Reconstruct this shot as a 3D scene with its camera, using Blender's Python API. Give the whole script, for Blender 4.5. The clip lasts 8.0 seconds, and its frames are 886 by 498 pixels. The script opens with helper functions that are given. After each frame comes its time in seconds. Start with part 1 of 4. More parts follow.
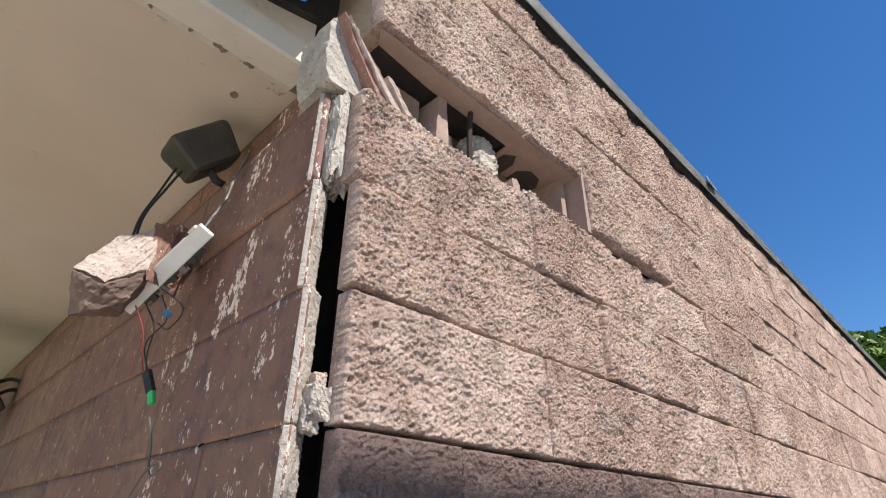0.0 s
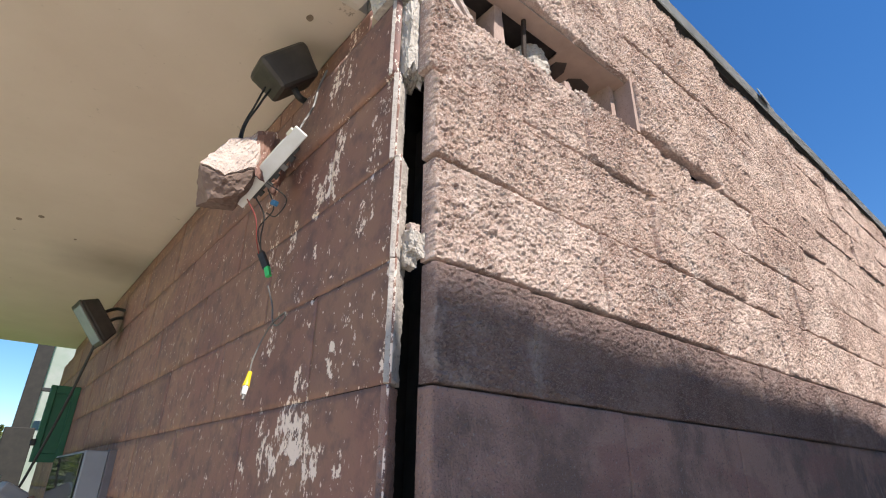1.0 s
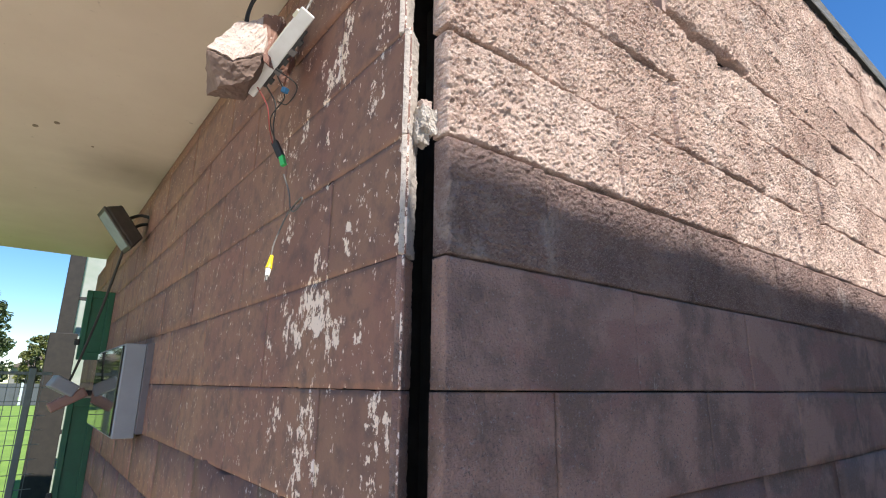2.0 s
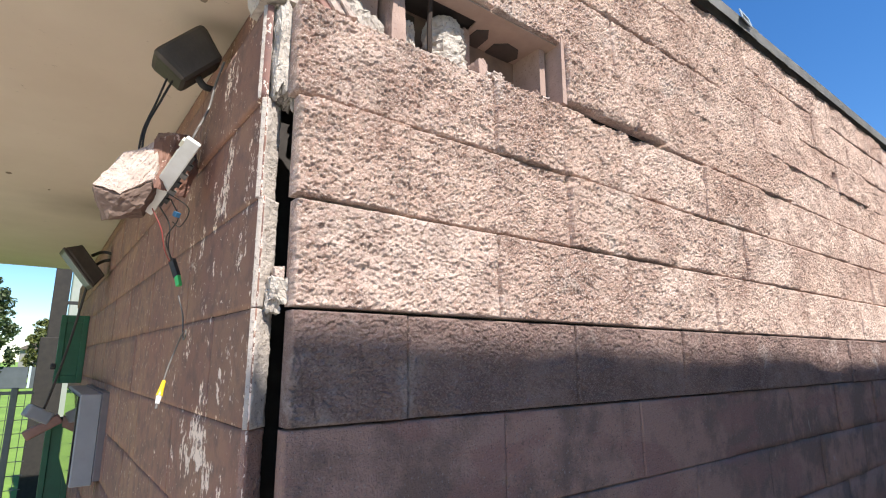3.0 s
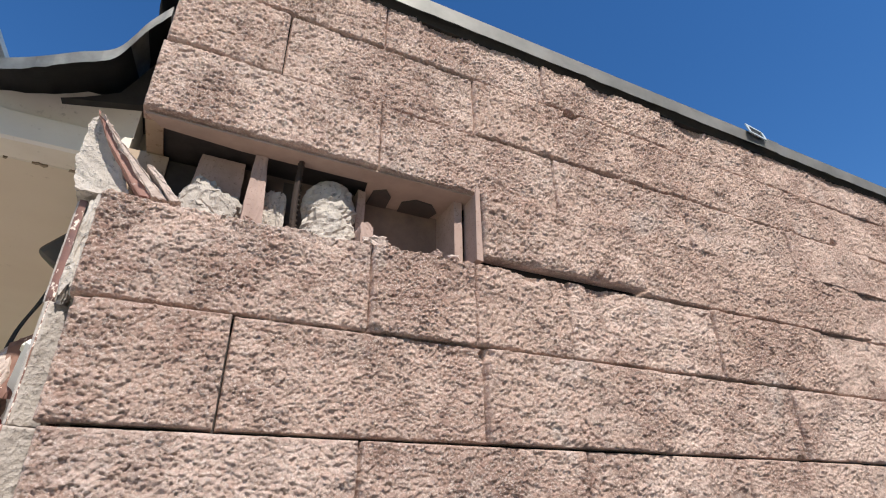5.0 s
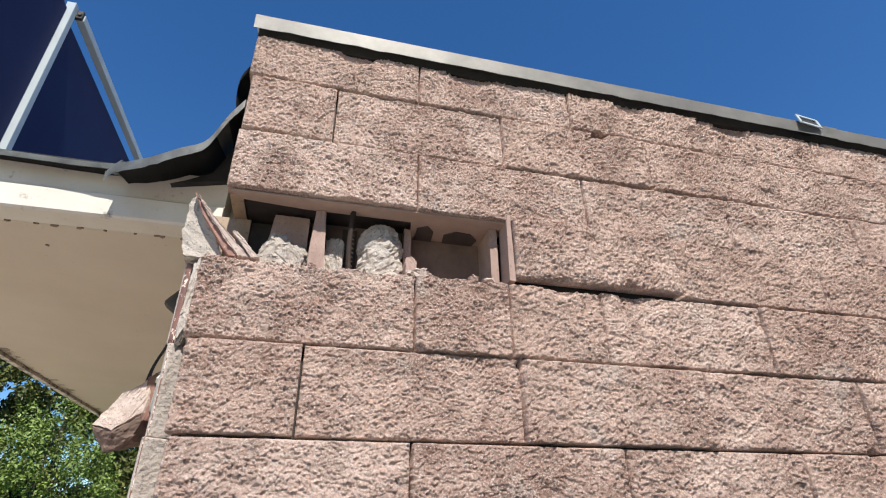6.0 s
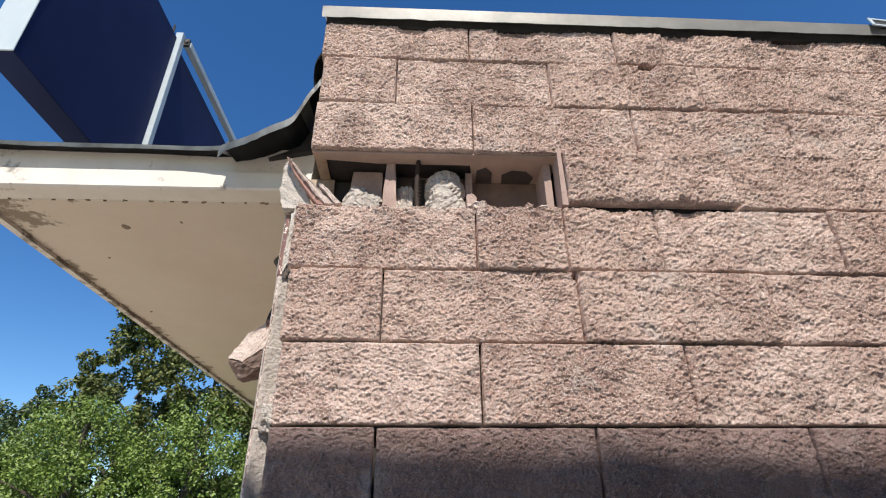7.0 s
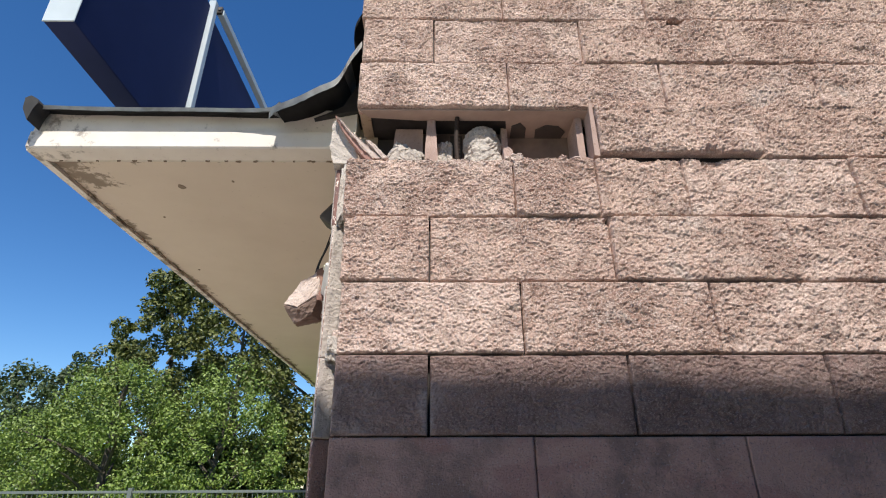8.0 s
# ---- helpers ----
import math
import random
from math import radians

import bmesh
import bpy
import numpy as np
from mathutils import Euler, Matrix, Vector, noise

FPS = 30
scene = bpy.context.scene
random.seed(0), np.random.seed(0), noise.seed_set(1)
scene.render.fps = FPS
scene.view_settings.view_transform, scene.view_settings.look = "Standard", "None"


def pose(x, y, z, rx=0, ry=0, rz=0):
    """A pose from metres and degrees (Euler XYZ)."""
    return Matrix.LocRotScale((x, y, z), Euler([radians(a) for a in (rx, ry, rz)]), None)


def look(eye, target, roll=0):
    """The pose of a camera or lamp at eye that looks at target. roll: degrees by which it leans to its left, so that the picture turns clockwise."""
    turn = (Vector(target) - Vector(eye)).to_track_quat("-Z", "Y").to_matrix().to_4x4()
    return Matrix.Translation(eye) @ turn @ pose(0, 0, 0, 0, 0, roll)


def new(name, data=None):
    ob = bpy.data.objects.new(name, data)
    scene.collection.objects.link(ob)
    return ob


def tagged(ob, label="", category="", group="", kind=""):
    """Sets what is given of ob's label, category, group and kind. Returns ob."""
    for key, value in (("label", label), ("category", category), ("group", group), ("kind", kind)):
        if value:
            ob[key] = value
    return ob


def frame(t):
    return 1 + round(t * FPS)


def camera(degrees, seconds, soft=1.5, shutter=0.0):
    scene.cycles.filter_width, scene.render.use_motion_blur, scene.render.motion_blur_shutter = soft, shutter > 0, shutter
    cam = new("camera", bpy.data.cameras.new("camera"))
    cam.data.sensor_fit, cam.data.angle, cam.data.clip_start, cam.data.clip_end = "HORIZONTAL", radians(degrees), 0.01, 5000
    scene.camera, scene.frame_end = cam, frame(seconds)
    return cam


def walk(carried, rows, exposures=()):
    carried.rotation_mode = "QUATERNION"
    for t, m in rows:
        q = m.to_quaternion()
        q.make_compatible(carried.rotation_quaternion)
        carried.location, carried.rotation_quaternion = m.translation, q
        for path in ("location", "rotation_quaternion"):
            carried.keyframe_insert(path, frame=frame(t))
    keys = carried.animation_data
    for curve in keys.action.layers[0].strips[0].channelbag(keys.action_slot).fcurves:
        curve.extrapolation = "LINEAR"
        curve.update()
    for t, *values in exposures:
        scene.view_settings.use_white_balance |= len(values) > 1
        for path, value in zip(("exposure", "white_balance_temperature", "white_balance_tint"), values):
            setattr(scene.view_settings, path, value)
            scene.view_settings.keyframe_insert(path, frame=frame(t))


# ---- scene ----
cam = camera(80.2, 8.0, soft=1.1)
PATH = [
    (0, (-0.007, 0.001, 1.676), (1.231, 1.249, 2.63), 0.6),
    (0.5, (-0.04, 0.002, 1.559), (1.147, 1.326, 2.475), 0.7),
    (1, (-0.087, -0.014, 1.47), (1.076, 1.398, 2.277), 0.7),
    (1.5, (-0.094, -0.004, 1.414), (1.078, 1.474, 2.078), 0.8),
    (1.7, (-0.09, 0.0, 1.39), (1.087, 1.503, 1.987), 0.8),
    (2.8, (0.023, -0.182, 1.63), (1.217, 1.38, 1.998), -0.0),
    (3, (0.062, -0.266, 1.715), (1.25, 1.291, 2.122), -0.1),
    (3.5, (0.186, -0.331, 1.813), (1.353, 1.195, 2.366), -0.1),
    (4, (0.299, -0.291, 1.859), (1.407, 1.214, 2.571), -0.2),
    (4.5, (0.443, -0.296, 1.88), (1.44, 1.231, 2.702), -0.4),
    (4.7, (0.522, -0.317, 1.886), (1.433, 1.246, 2.741), -0.4),
    (5.8, (0.633, -0.525, 1.848), (1.134, 1.169, 2.785), -0.4),
    (6, (0.659, -0.571, 1.828), (1.097, 1.135, 2.774), -0.5),
    (6.5, (0.736, -0.61, 1.718), (0.975, 1.133, 2.67), -0.5),
    (7, (0.736, -0.652, 1.596), (0.821, 1.115, 2.53), -0.4),
    (7.5, (0.682, -0.712, 1.541), (0.724, 1.08, 2.429), -0.3),
    (8, (0.658, -0.735, 1.489), (0.683, 1.087, 2.315), -0.3),
]
walk(cam, [(t, look(eye, target, roll)) for t, eye, target, roll in PATH],
     exposures=[(0.0, 0.45), (0.7, 0.55), (1.5, 0.8), (3.0, 0.82), (3.6, 0.6), (4.5, 0.4), (8.0, 0.42)])

# ---- light ----
SUN = Vector((0.06, -1.0, 1.3)).normalized()
world = bpy.data.worlds.new("sky")
scene.world = world
world.use_nodes = True
wn = world.node_tree
sky = wn.nodes.new("ShaderNodeTexSky")
sky.sky_type = "NISHITA"
sky.sun_disc = False
sky.sun_elevation = math.asin(SUN.z)
sky.sun_rotation = math.atan2(SUN.x, SUN.y)
sky.air_density, sky.dust_density, sky.ozone_density = 1.0, 0.0, 5.0
tone = wn.nodes.new("ShaderNodeHueSaturation")
tone.inputs["Saturation"].default_value = 1.22
tone.inputs["Hue"].default_value = 0.504
wn.links.new(sky.outputs[0], tone.inputs["Color"])
wn.links.new(tone.outputs[0], wn.nodes["Background"].inputs[0])
wn.nodes["Background"].inputs[1].default_value = 0.112
lamp = bpy.data.lights.new("sun", "SUN")
lamp.energy, lamp.angle, lamp.color = 4.8, radians(0.5), (1.0, 0.95, 0.88)
sun = new("sun", lamp)
sun.matrix_world = look(SUN * 30, (0, 0, 0))


# ---- materials ----
class Mat:
    """A small builder of procedural materials."""

    def __init__(self, name, rough=0.9, metal=0.0):
        self.m = bpy.data.materials.new(name)
        self.m.use_nodes = True
        self.t = self.m.node_tree
        self.b = self.t.nodes["Principled BSDF"]
        self.b.inputs["Roughness"].default_value = rough
        self.b.inputs["Metallic"].default_value = metal
        self.co = self.t.nodes.new("ShaderNodeTexCoord").outputs["Object"]
        self.geo = self.t.nodes.new("ShaderNodeNewGeometry")
        self.pos = self.geo.outputs["Position"]

    def node(self, kind, **kw):
        n = self.t.nodes.new(kind)
        for k, v in kw.items():
            n.inputs[k.replace("_", " ")].default_value = v
        return n

    def noise(self, scale, detail=4.0, rough=0.55, stretch=None, distort=0.0):
        n = self.node("ShaderNodeTexNoise", Scale=scale, Detail=detail, Roughness=rough, Distortion=distort)
        src = self.pos
        if stretch:
            mp = self.t.nodes.new("ShaderNodeMapping")
            mp.inputs["Scale"].default_value = stretch
            self.t.links.new(src, mp.inputs[0])
            src = mp.outputs[0]
        self.t.links.new(src, n.inputs["Vector"])
        return n.outputs["Fac"]

    def voronoi(self, scale, feature="F1"):
        n = self.t.nodes.new("ShaderNodeTexVoronoi")
        n.feature = feature
        n.inputs["Scale"].default_value = scale
        self.t.links.new(self.pos, n.inputs["Vector"])
        return n.outputs["Distance"]

    def ramp(self, src, *stops):
        n = self.t.nodes.new("ShaderNodeValToRGB")
        while len(n.color_ramp.elements) < len(stops):
            n.color_ramp.elements.new(0.5)
        for e, (p, c) in zip(n.color_ramp.elements, stops):
            e.position = p
            e.color = (c, c, c, 1) if isinstance(c, (int, float)) else (*c, 1)
        self.t.links.new(src, n.inputs[0])
        return n.outputs[0]

    def mix(self, fac, a, b, mode="MIX"):
        n = self.t.nodes.new("ShaderNodeMix")
        n.data_type, n.blend_type = "RGBA", mode
        for src, i in ((fac, 0), (a, 6), (b, 7)):
            if isinstance(src, (int, float)):
                n.inputs[i].default_value = src if i == 0 else (src, src, src, 1)
            elif isinstance(src, tuple):
                n.inputs[i].default_value = (*src, 1)
            else:
                self.t.links.new(src, n.inputs[i])
        return n.outputs[2]

    def math(self, op, a, b):
        n = self.t.nodes.new("ShaderNodeMath")
        n.operation = op
        for i, src in enumerate((a, b)):
            if isinstance(src, (int, float)):
                n.inputs[i].default_value = src
            else:
                self.t.links.new(src, n.inputs[i])
        return n.outputs[0]

    def random(self):
        return self.t.nodes.new("ShaderNodeObjectInfo").outputs["Random"]

    def island(self):
        return self.geo.outputs["Random Per Island"]

    def color(self, src):
        if isinstance(src, tuple):
            self.b.inputs["Base Color"].default_value = (*src, 1)
        else:
            self.t.links.new(src, self.b.inputs["Base Color"])
        return self

    def rough(self, src):
        self.t.links.new(src, self.b.inputs["Roughness"])
        return self

    def bump(self, src, strength=0.5, distance=0.003):
        n = self.node("ShaderNodeBump", Strength=strength, Distance=distance)
        self.t.links.new(src, n.inputs["Height"])
        self.t.links.new(n.outputs[0], self.b.inputs["Normal"])
        return self


def split_stone(name, light, mid, dark, stain, spark, deep, pink):
    m = Mat(name, 0.95)
    def cells(scale, warp, stretch):
        mp = m.t.nodes.new("ShaderNodeMapping")
        mp.inputs["Scale"].default_value = stretch
        nz = m.node("ShaderNodeTexNoise", Scale=scale * 1.1, Detail=3.0, Roughness=0.7)
        m.t.links.new(m.pos, nz.inputs["Vector"])
        off = m.t.nodes.new("ShaderNodeVectorMath")
        off.operation = "MULTIPLY_ADD"
        m.t.links.new(nz.outputs["Color"], off.inputs[0])
        off.inputs[1].default_value = (warp, warp, warp)
        m.t.links.new(m.pos, off.inputs[2])
        m.t.links.new(off.outputs[0], mp.inputs[0])
        v = m.t.nodes.new("ShaderNodeTexVoronoi")
        v.inputs["Scale"].default_value = scale
        m.t.links.new(mp.outputs[0], v.inputs["Vector"])
        sep = m.t.nodes.new("ShaderNodeSeparateColor")
        m.t.links.new(v.outputs["Color"], sep.inputs[0])
        return sep.outputs[0], sep.outputs[1]

    fine, fine2 = cells(300, 0.004, (1.0, 1.0, 1.35))
    wide, wide2 = cells(130, 0.009, (0.9, 1.0, 1.45))
    big = m.noise(8, 5, 0.65)
    base = m.mix(m.ramp(m.random(), (0.0, 0.0), (1.0, 1.0)), light, mid)
    base = m.mix(m.ramp(m.noise(4.2, 5, 0.65), (0.46, 0.0), (0.58, 0.75)), base, tuple(0.58 * v for v in pink))
    base = m.mix(m.ramp(m.noise(24, 5, 0.7), (0.45, 0.0), (0.7, 0.7)), base, mid)
    base = m.mix(m.ramp(big, (0.50, 0.0), (0.72, stain)), base, dark)
    base = m.mix(m.ramp(m.noise(5.5, 4, 0.6, distort=0.5), (0.60, 0.0), (0.72, 0.5)), base, (0.74, 0.64, 0.58))
    base = m.mix(m.ramp(wide, (0.0, 0.15), (0.35, 0.0)), base, dark)
    base = m.mix(m.ramp(fine, (0.05, 0.4), (0.30, 0.0)), base, deep)
    base = m.mix(m.ramp(fine2, (0.62, 0.0), (0.95, 0.6)), base, spark)
    base = m.mix(m.ramp(m.noise(60, 4, 0.7), (0.52, 0.0), (0.66, 0.45)), base, pink)
    m.color(base)
    h = m.math("ADD", m.noise(260, 5, 0.8), m.math("MULTIPLY", m.noise(620, 3, 0.7), 0.5))
    m.bump(h, 1.0, 0.006)
    return m.m


BLOCK = split_stone("split_block", (0.85, 0.645, 0.55), (0.68, 0.475, 0.385), (0.22, 0.13, 0.10), 0.78, (0.93, 0.80, 0.71), (0.40, 0.25, 0.185), (0.66, 0.40, 0.315))
# Same stone in a darker colour, deepening the shadow on its course.
BLOCK_LOW = split_stone("split_block_shaded", (0.40, 0.275, 0.235), (0.31, 0.20, 0.17), (0.14, 0.09, 0.078), 0.6, (0.46, 0.36, 0.32), (0.11, 0.078, 0.07), (0.31, 0.185, 0.16))


def plinth_paint():
    m = Mat("dark_painted_block", 0.75)
    c = m.mix(m.random(), (0.345, 0.212, 0.170), (0.375, 0.216, 0.166))
    c = m.mix(m.ramp(m.noise(6, 5, 0.65), (0.44, 0.0), (0.58, 0.9)), c, (0.175, 0.112, 0.09))
    c = m.mix(m.ramp(m.noise(3.2, 4, 0.6, (1, 1, 2), 0.6), (0.53, 0.0), (0.60, 0.7)), c, (0.28, 0.145, 0.12))
    c = m.mix(m.ramp(m.noise(130, 5, 0.75), (0.58, 0.0), (0.66, 0.8)), c, (0.34, 0.29, 0.27))
    c = m.mix(m.ramp(m.noise(150, 5, 0.75), (0.34, 0.8), (0.43, 0.0)), c, (0.07, 0.058, 0.06))
    c = m.mix(m.ramp(m.noise(9, 5, 0.75, (1, 1, 0.5), 1.2), (0.66, 0.0), (0.69, 0.6)), c, (0.42, 0.36, 0.32))
    return m.color(c).bump(m.math("ADD", m.noise(60, 5, 0.65), m.noise(200, 3, 0.6)), 0.9, 0.005).m


PLINTH = plinth_paint()


def side_paint():
    m = Mat("brown_paint_peeling", 0.7)
    c = m.mix(m.random(), (0.275, 0.134, 0.102), (0.20, 0.102, 0.083))
    c = m.mix(m.ramp(m.noise(3.5, 5, 0.6), (0.4, 0.0), (0.65, 0.8)), c, (0.33, 0.185, 0.12))
    c = m.mix(m.ramp(m.noise(22, 5, 0.65), (0.46, 0.0), (0.68, 0.75)), c, (0.125, 0.076, 0.072))
    # flaked paint in upright streaks, denser near the corner and low down
    xyz = m.t.nodes.new("ShaderNodeSeparateXYZ")
    m.t.links.new(m.pos, xyz.inputs[0])
    band = m.math("SUBTRACT", 1.0, m.math("MULTIPLY", m.math("ABSOLUTE", m.math("SUBTRACT", xyz.outputs[1], 0.93), 0.0), 2.1))
    region = m.t.nodes.new("ShaderNodeMapRange")
    region.inputs[1].default_value, region.inputs[2].default_value = 2.25, 1.75
    region.inputs[3].default_value, region.inputs[4].default_value = 0.8, 1.0
    m.t.links.new(xyz.outputs[2], region.inputs[0])
    reach = m.math("MULTIPLY", m.math("MAXIMUM", band, 0.0), region.outputs[0])
    patch = m.ramp(m.noise(12, 3, 0.5, (1.0, 1.0, 0.62)), (0.515, 0.0), (0.62, 1.0))
    flake = m.noise(75, 6, 0.68, (1.0, 1.0, 0.72))
    lift = m.math("ADD", flake, m.math("MULTIPLY", m.math("MULTIPLY", patch, reach), 0.215))
    brink = m.math("MAXIMUM", m.math("SUBTRACT", 1.0, m.math("MULTIPLY", m.math("SUBTRACT", xyz.outputs[1], 0.64), 22.0)), 0.0)
    lift = m.math("ADD", lift, m.math("MULTIPLY", brink, 0.13))
    mask = m.ramp(lift, (0.655, 0.0), (0.69, 1.0))
    specks = m.ramp(m.noise(95, 4, 0.6, (1.0, 1.0, 0.5)), (0.66, 0.0), (0.69, 0.85))
    mask = m.mix(1.0, mask, specks, "LIGHTEN")
    c = m.mix(mask, c, (0.90, 0.72, 0.60))
    m.color(c)
    return m.bump(m.math("SUBTRACT", m.noise(180, 4, 0.6), mask), 0.35, 0.002).m


SIDE = side_paint()


def plain(name, a, b, scale=14, rough=0.85, metal=0.0, bump=0.3, fine=140, speck=None, dist=0.002):
    m = Mat(name, rough, metal)
    c = m.mix(m.ramp(m.noise(scale, 5, 0.6), (0.35, 0.0), (0.7, 1.0)), a, b)
    if speck:
        c = m.mix(m.ramp(m.noise(fine, 4, 0.65), (0.58, 0.0), (0.68, 0.9)), c, speck)
    m.color(c)
    return m.bump(m.noise(fine, 4, 0.65), bump, dist).m


# Mortar taken near black, painting the shade of joints, crack and cavity.
MORTAR = plain("shade_black_mortar", (0.035, 0.028, 0.025), (0.06, 0.05, 0.045), 20)
GROUT = plain("grey_grout", (0.56, 0.50, 0.44), (0.40, 0.35, 0.305), 30, 0.95, bump=0.9, fine=110, speck=(0.2, 0.19, 0.18), dist=0.006)
PALE = plain("broken_concrete", (0.62, 0.51, 0.445), (0.46, 0.345, 0.295), 24, 0.95, bump=0.9, fine=120, speck=(0.26, 0.2, 0.18), dist=0.005)
WEB = plain("block_web", (0.44, 0.315, 0.265), (0.35, 0.245, 0.205), 18, 0.92, bump=0.5, fine=150, speck=(0.25, 0.16, 0.13))
# Web brown darkened for shade in the recess; also the loose fragment's brown underside.
DUSK = plain("shade_brown", (0.24, 0.165, 0.13), (0.16, 0.11, 0.09), 18, 0.95, bump=0.5)
EDGE = plain("mortar_edge", (0.54, 0.475, 0.42), (0.42, 0.36, 0.315), 24, 0.95, bump=0.9, fine=130, speck=(0.2, 0.16, 0.14), dist=0.005)
PALE_BED = plain("block_bed", (0.46, 0.345, 0.28), (0.36, 0.265, 0.215), 12, 0.9, bump=0.3, fine=120)
SKIN = plain("red_brown_skin", (0.34, 0.185, 0.145), (0.27, 0.14, 0.115), 16, 0.8, bump=0.4, fine=120, speck=(0.55, 0.42, 0.36))
RENDER_BROWN = plain("stained_render", (0.46, 0.35, 0.25), (0.36, 0.26, 0.18), 9, 0.9, bump=0.3, fine=90, speck=(0.25, 0.17, 0.11))
# Near-black for flat patches that paint the shade inside open block cores.
CORE_SHADE = plain("core_shade_black", (0.09, 0.07, 0.06), (0.06, 0.05, 0.045), 20)


def soffit_paint():
    m = Mat("beige_render", 0.85)
    c = m.mix(m.ramp(m.noise(2.2, 5, 0.6), (0.35, 0.0), (0.7, 1.0)), (0.66, 0.565, 0.455), (0.60, 0.505, 0.40))
    c = m.mix(m.ramp(m.noise(60, 4, 0.6), (0.68, 0.0), (0.76, 0.7)), c, (0.42, 0.34, 0.26))
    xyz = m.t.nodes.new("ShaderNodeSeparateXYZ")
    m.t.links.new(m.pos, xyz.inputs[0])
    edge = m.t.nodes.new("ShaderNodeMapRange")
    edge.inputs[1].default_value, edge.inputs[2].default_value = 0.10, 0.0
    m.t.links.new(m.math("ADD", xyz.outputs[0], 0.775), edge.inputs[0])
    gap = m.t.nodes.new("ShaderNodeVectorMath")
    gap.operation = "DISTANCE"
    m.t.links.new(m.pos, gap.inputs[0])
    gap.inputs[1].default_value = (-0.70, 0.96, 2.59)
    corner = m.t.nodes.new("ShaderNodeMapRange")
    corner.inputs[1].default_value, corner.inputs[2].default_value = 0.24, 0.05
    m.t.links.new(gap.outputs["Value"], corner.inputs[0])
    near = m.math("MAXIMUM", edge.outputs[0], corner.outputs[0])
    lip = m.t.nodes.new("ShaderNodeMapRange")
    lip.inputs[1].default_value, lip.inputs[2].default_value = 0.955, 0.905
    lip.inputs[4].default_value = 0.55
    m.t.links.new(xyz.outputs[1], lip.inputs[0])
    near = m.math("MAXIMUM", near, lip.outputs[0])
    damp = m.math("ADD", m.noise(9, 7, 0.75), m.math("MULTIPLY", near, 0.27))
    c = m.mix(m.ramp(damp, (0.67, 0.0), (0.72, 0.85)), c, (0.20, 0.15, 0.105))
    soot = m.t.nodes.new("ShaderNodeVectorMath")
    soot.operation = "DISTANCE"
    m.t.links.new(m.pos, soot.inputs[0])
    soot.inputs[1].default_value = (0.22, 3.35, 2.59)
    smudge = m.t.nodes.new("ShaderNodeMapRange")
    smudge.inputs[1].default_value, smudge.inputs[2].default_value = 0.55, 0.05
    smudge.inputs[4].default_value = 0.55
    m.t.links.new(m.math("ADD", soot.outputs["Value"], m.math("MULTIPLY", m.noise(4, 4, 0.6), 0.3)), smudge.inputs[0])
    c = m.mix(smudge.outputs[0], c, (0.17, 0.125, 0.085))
    return m.color(c).bump(m.noise(90, 5, 0.6), 0.25, 0.002).m


SOFFIT = soffit_paint()
STAIN = plain("damp_stain", (0.20, 0.15, 0.105), (0.30, 0.235, 0.17), 60, 0.95, bump=0.6)
def fascia_paint():
    m = Mat("cream_paint", 0.8)
    c = m.mix(m.ramp(m.noise(6, 5, 0.6), (0.35, 0.0), (0.7, 1.0)), (0.74, 0.68, 0.60), (0.66, 0.59, 0.51))
    c = m.mix(m.ramp(m.noise(70, 4, 0.65), (0.62, 0.0), (0.70, 0.6)), c, (0.5, 0.43, 0.36))
    xyz = m.t.nodes.new("ShaderNodeSeparateXYZ")
    m.t.links.new(m.pos, xyz.inputs[0])
    far = m.t.nodes.new("ShaderNodeMapRange")
    far.inputs[1].default_value, far.inputs[2].default_value = -0.40, -0.75
    m.t.links.new(xyz.outputs[0], far.inputs[0])
    grime = m.math("ADD", m.noise(11, 6, 0.72), m.math("MULTIPLY", far.outputs[0], 0.14))
    c = m.mix(m.ramp(grime, (0.63, 0.0), (0.72, 0.8)), c, (0.17, 0.14, 0.11))
    return m.color(c).bump(m.noise(70, 4, 0.6), 0.25, 0.002).m


FASCIA = fascia_paint()
ZINC = plain("weathered_zinc", (0.42, 0.42, 0.40), (0.24, 0.235, 0.225), 16, 0.5, 0.55, 0.3, 50)
ZINC_BRIGHT = plain("bare_zinc", (0.52, 0.50, 0.46), (0.33, 0.32, 0.29), 5, 0.5, 0.25, 0.2, 40)
FELT = plain("bitumen_felt", (0.022, 0.021, 0.020), (0.036, 0.034, 0.032), 18, 0.8, bump=0.4)
NAVY = plain("navy_sheet", (0.018, 0.026, 0.085), (0.022, 0.031, 0.098), 3, 0.7, 0.0, 0.05, 30)
NAVY.node_tree.nodes["Principled BSDF"].inputs["Specular IOR Level"].default_value = 0.15
WHITE = plain("white_enamel", (0.52, 0.58, 0.60), (0.46, 0.52, 0.54), 8, 0.4, 0.0, 0.05, 40)
PLASTIC = plain("ivory_plastic", (0.74, 0.70, 0.55), (0.66, 0.61, 0.46), 30, 0.45, 0.0, 0.1, 80)
WHITE_PLASTIC = plain("white_plastic", (0.80, 0.79, 0.75), (0.72, 0.70, 0.65), 30, 0.4, 0.0, 0.1, 80)
DARK_METAL = plain("brown_grey_housing", (0.050, 0.042, 0.036), (0.075, 0.062, 0.052), 20, 0.55, 0.2, 0.3, 120)
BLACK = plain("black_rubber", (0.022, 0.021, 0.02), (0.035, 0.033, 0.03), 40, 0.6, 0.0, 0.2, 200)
GREY_WIRE = plain("grey_cable", (0.15, 0.135, 0.12), (0.11, 0.10, 0.09), 50, 0.5, 0.0, 0.1, 200)
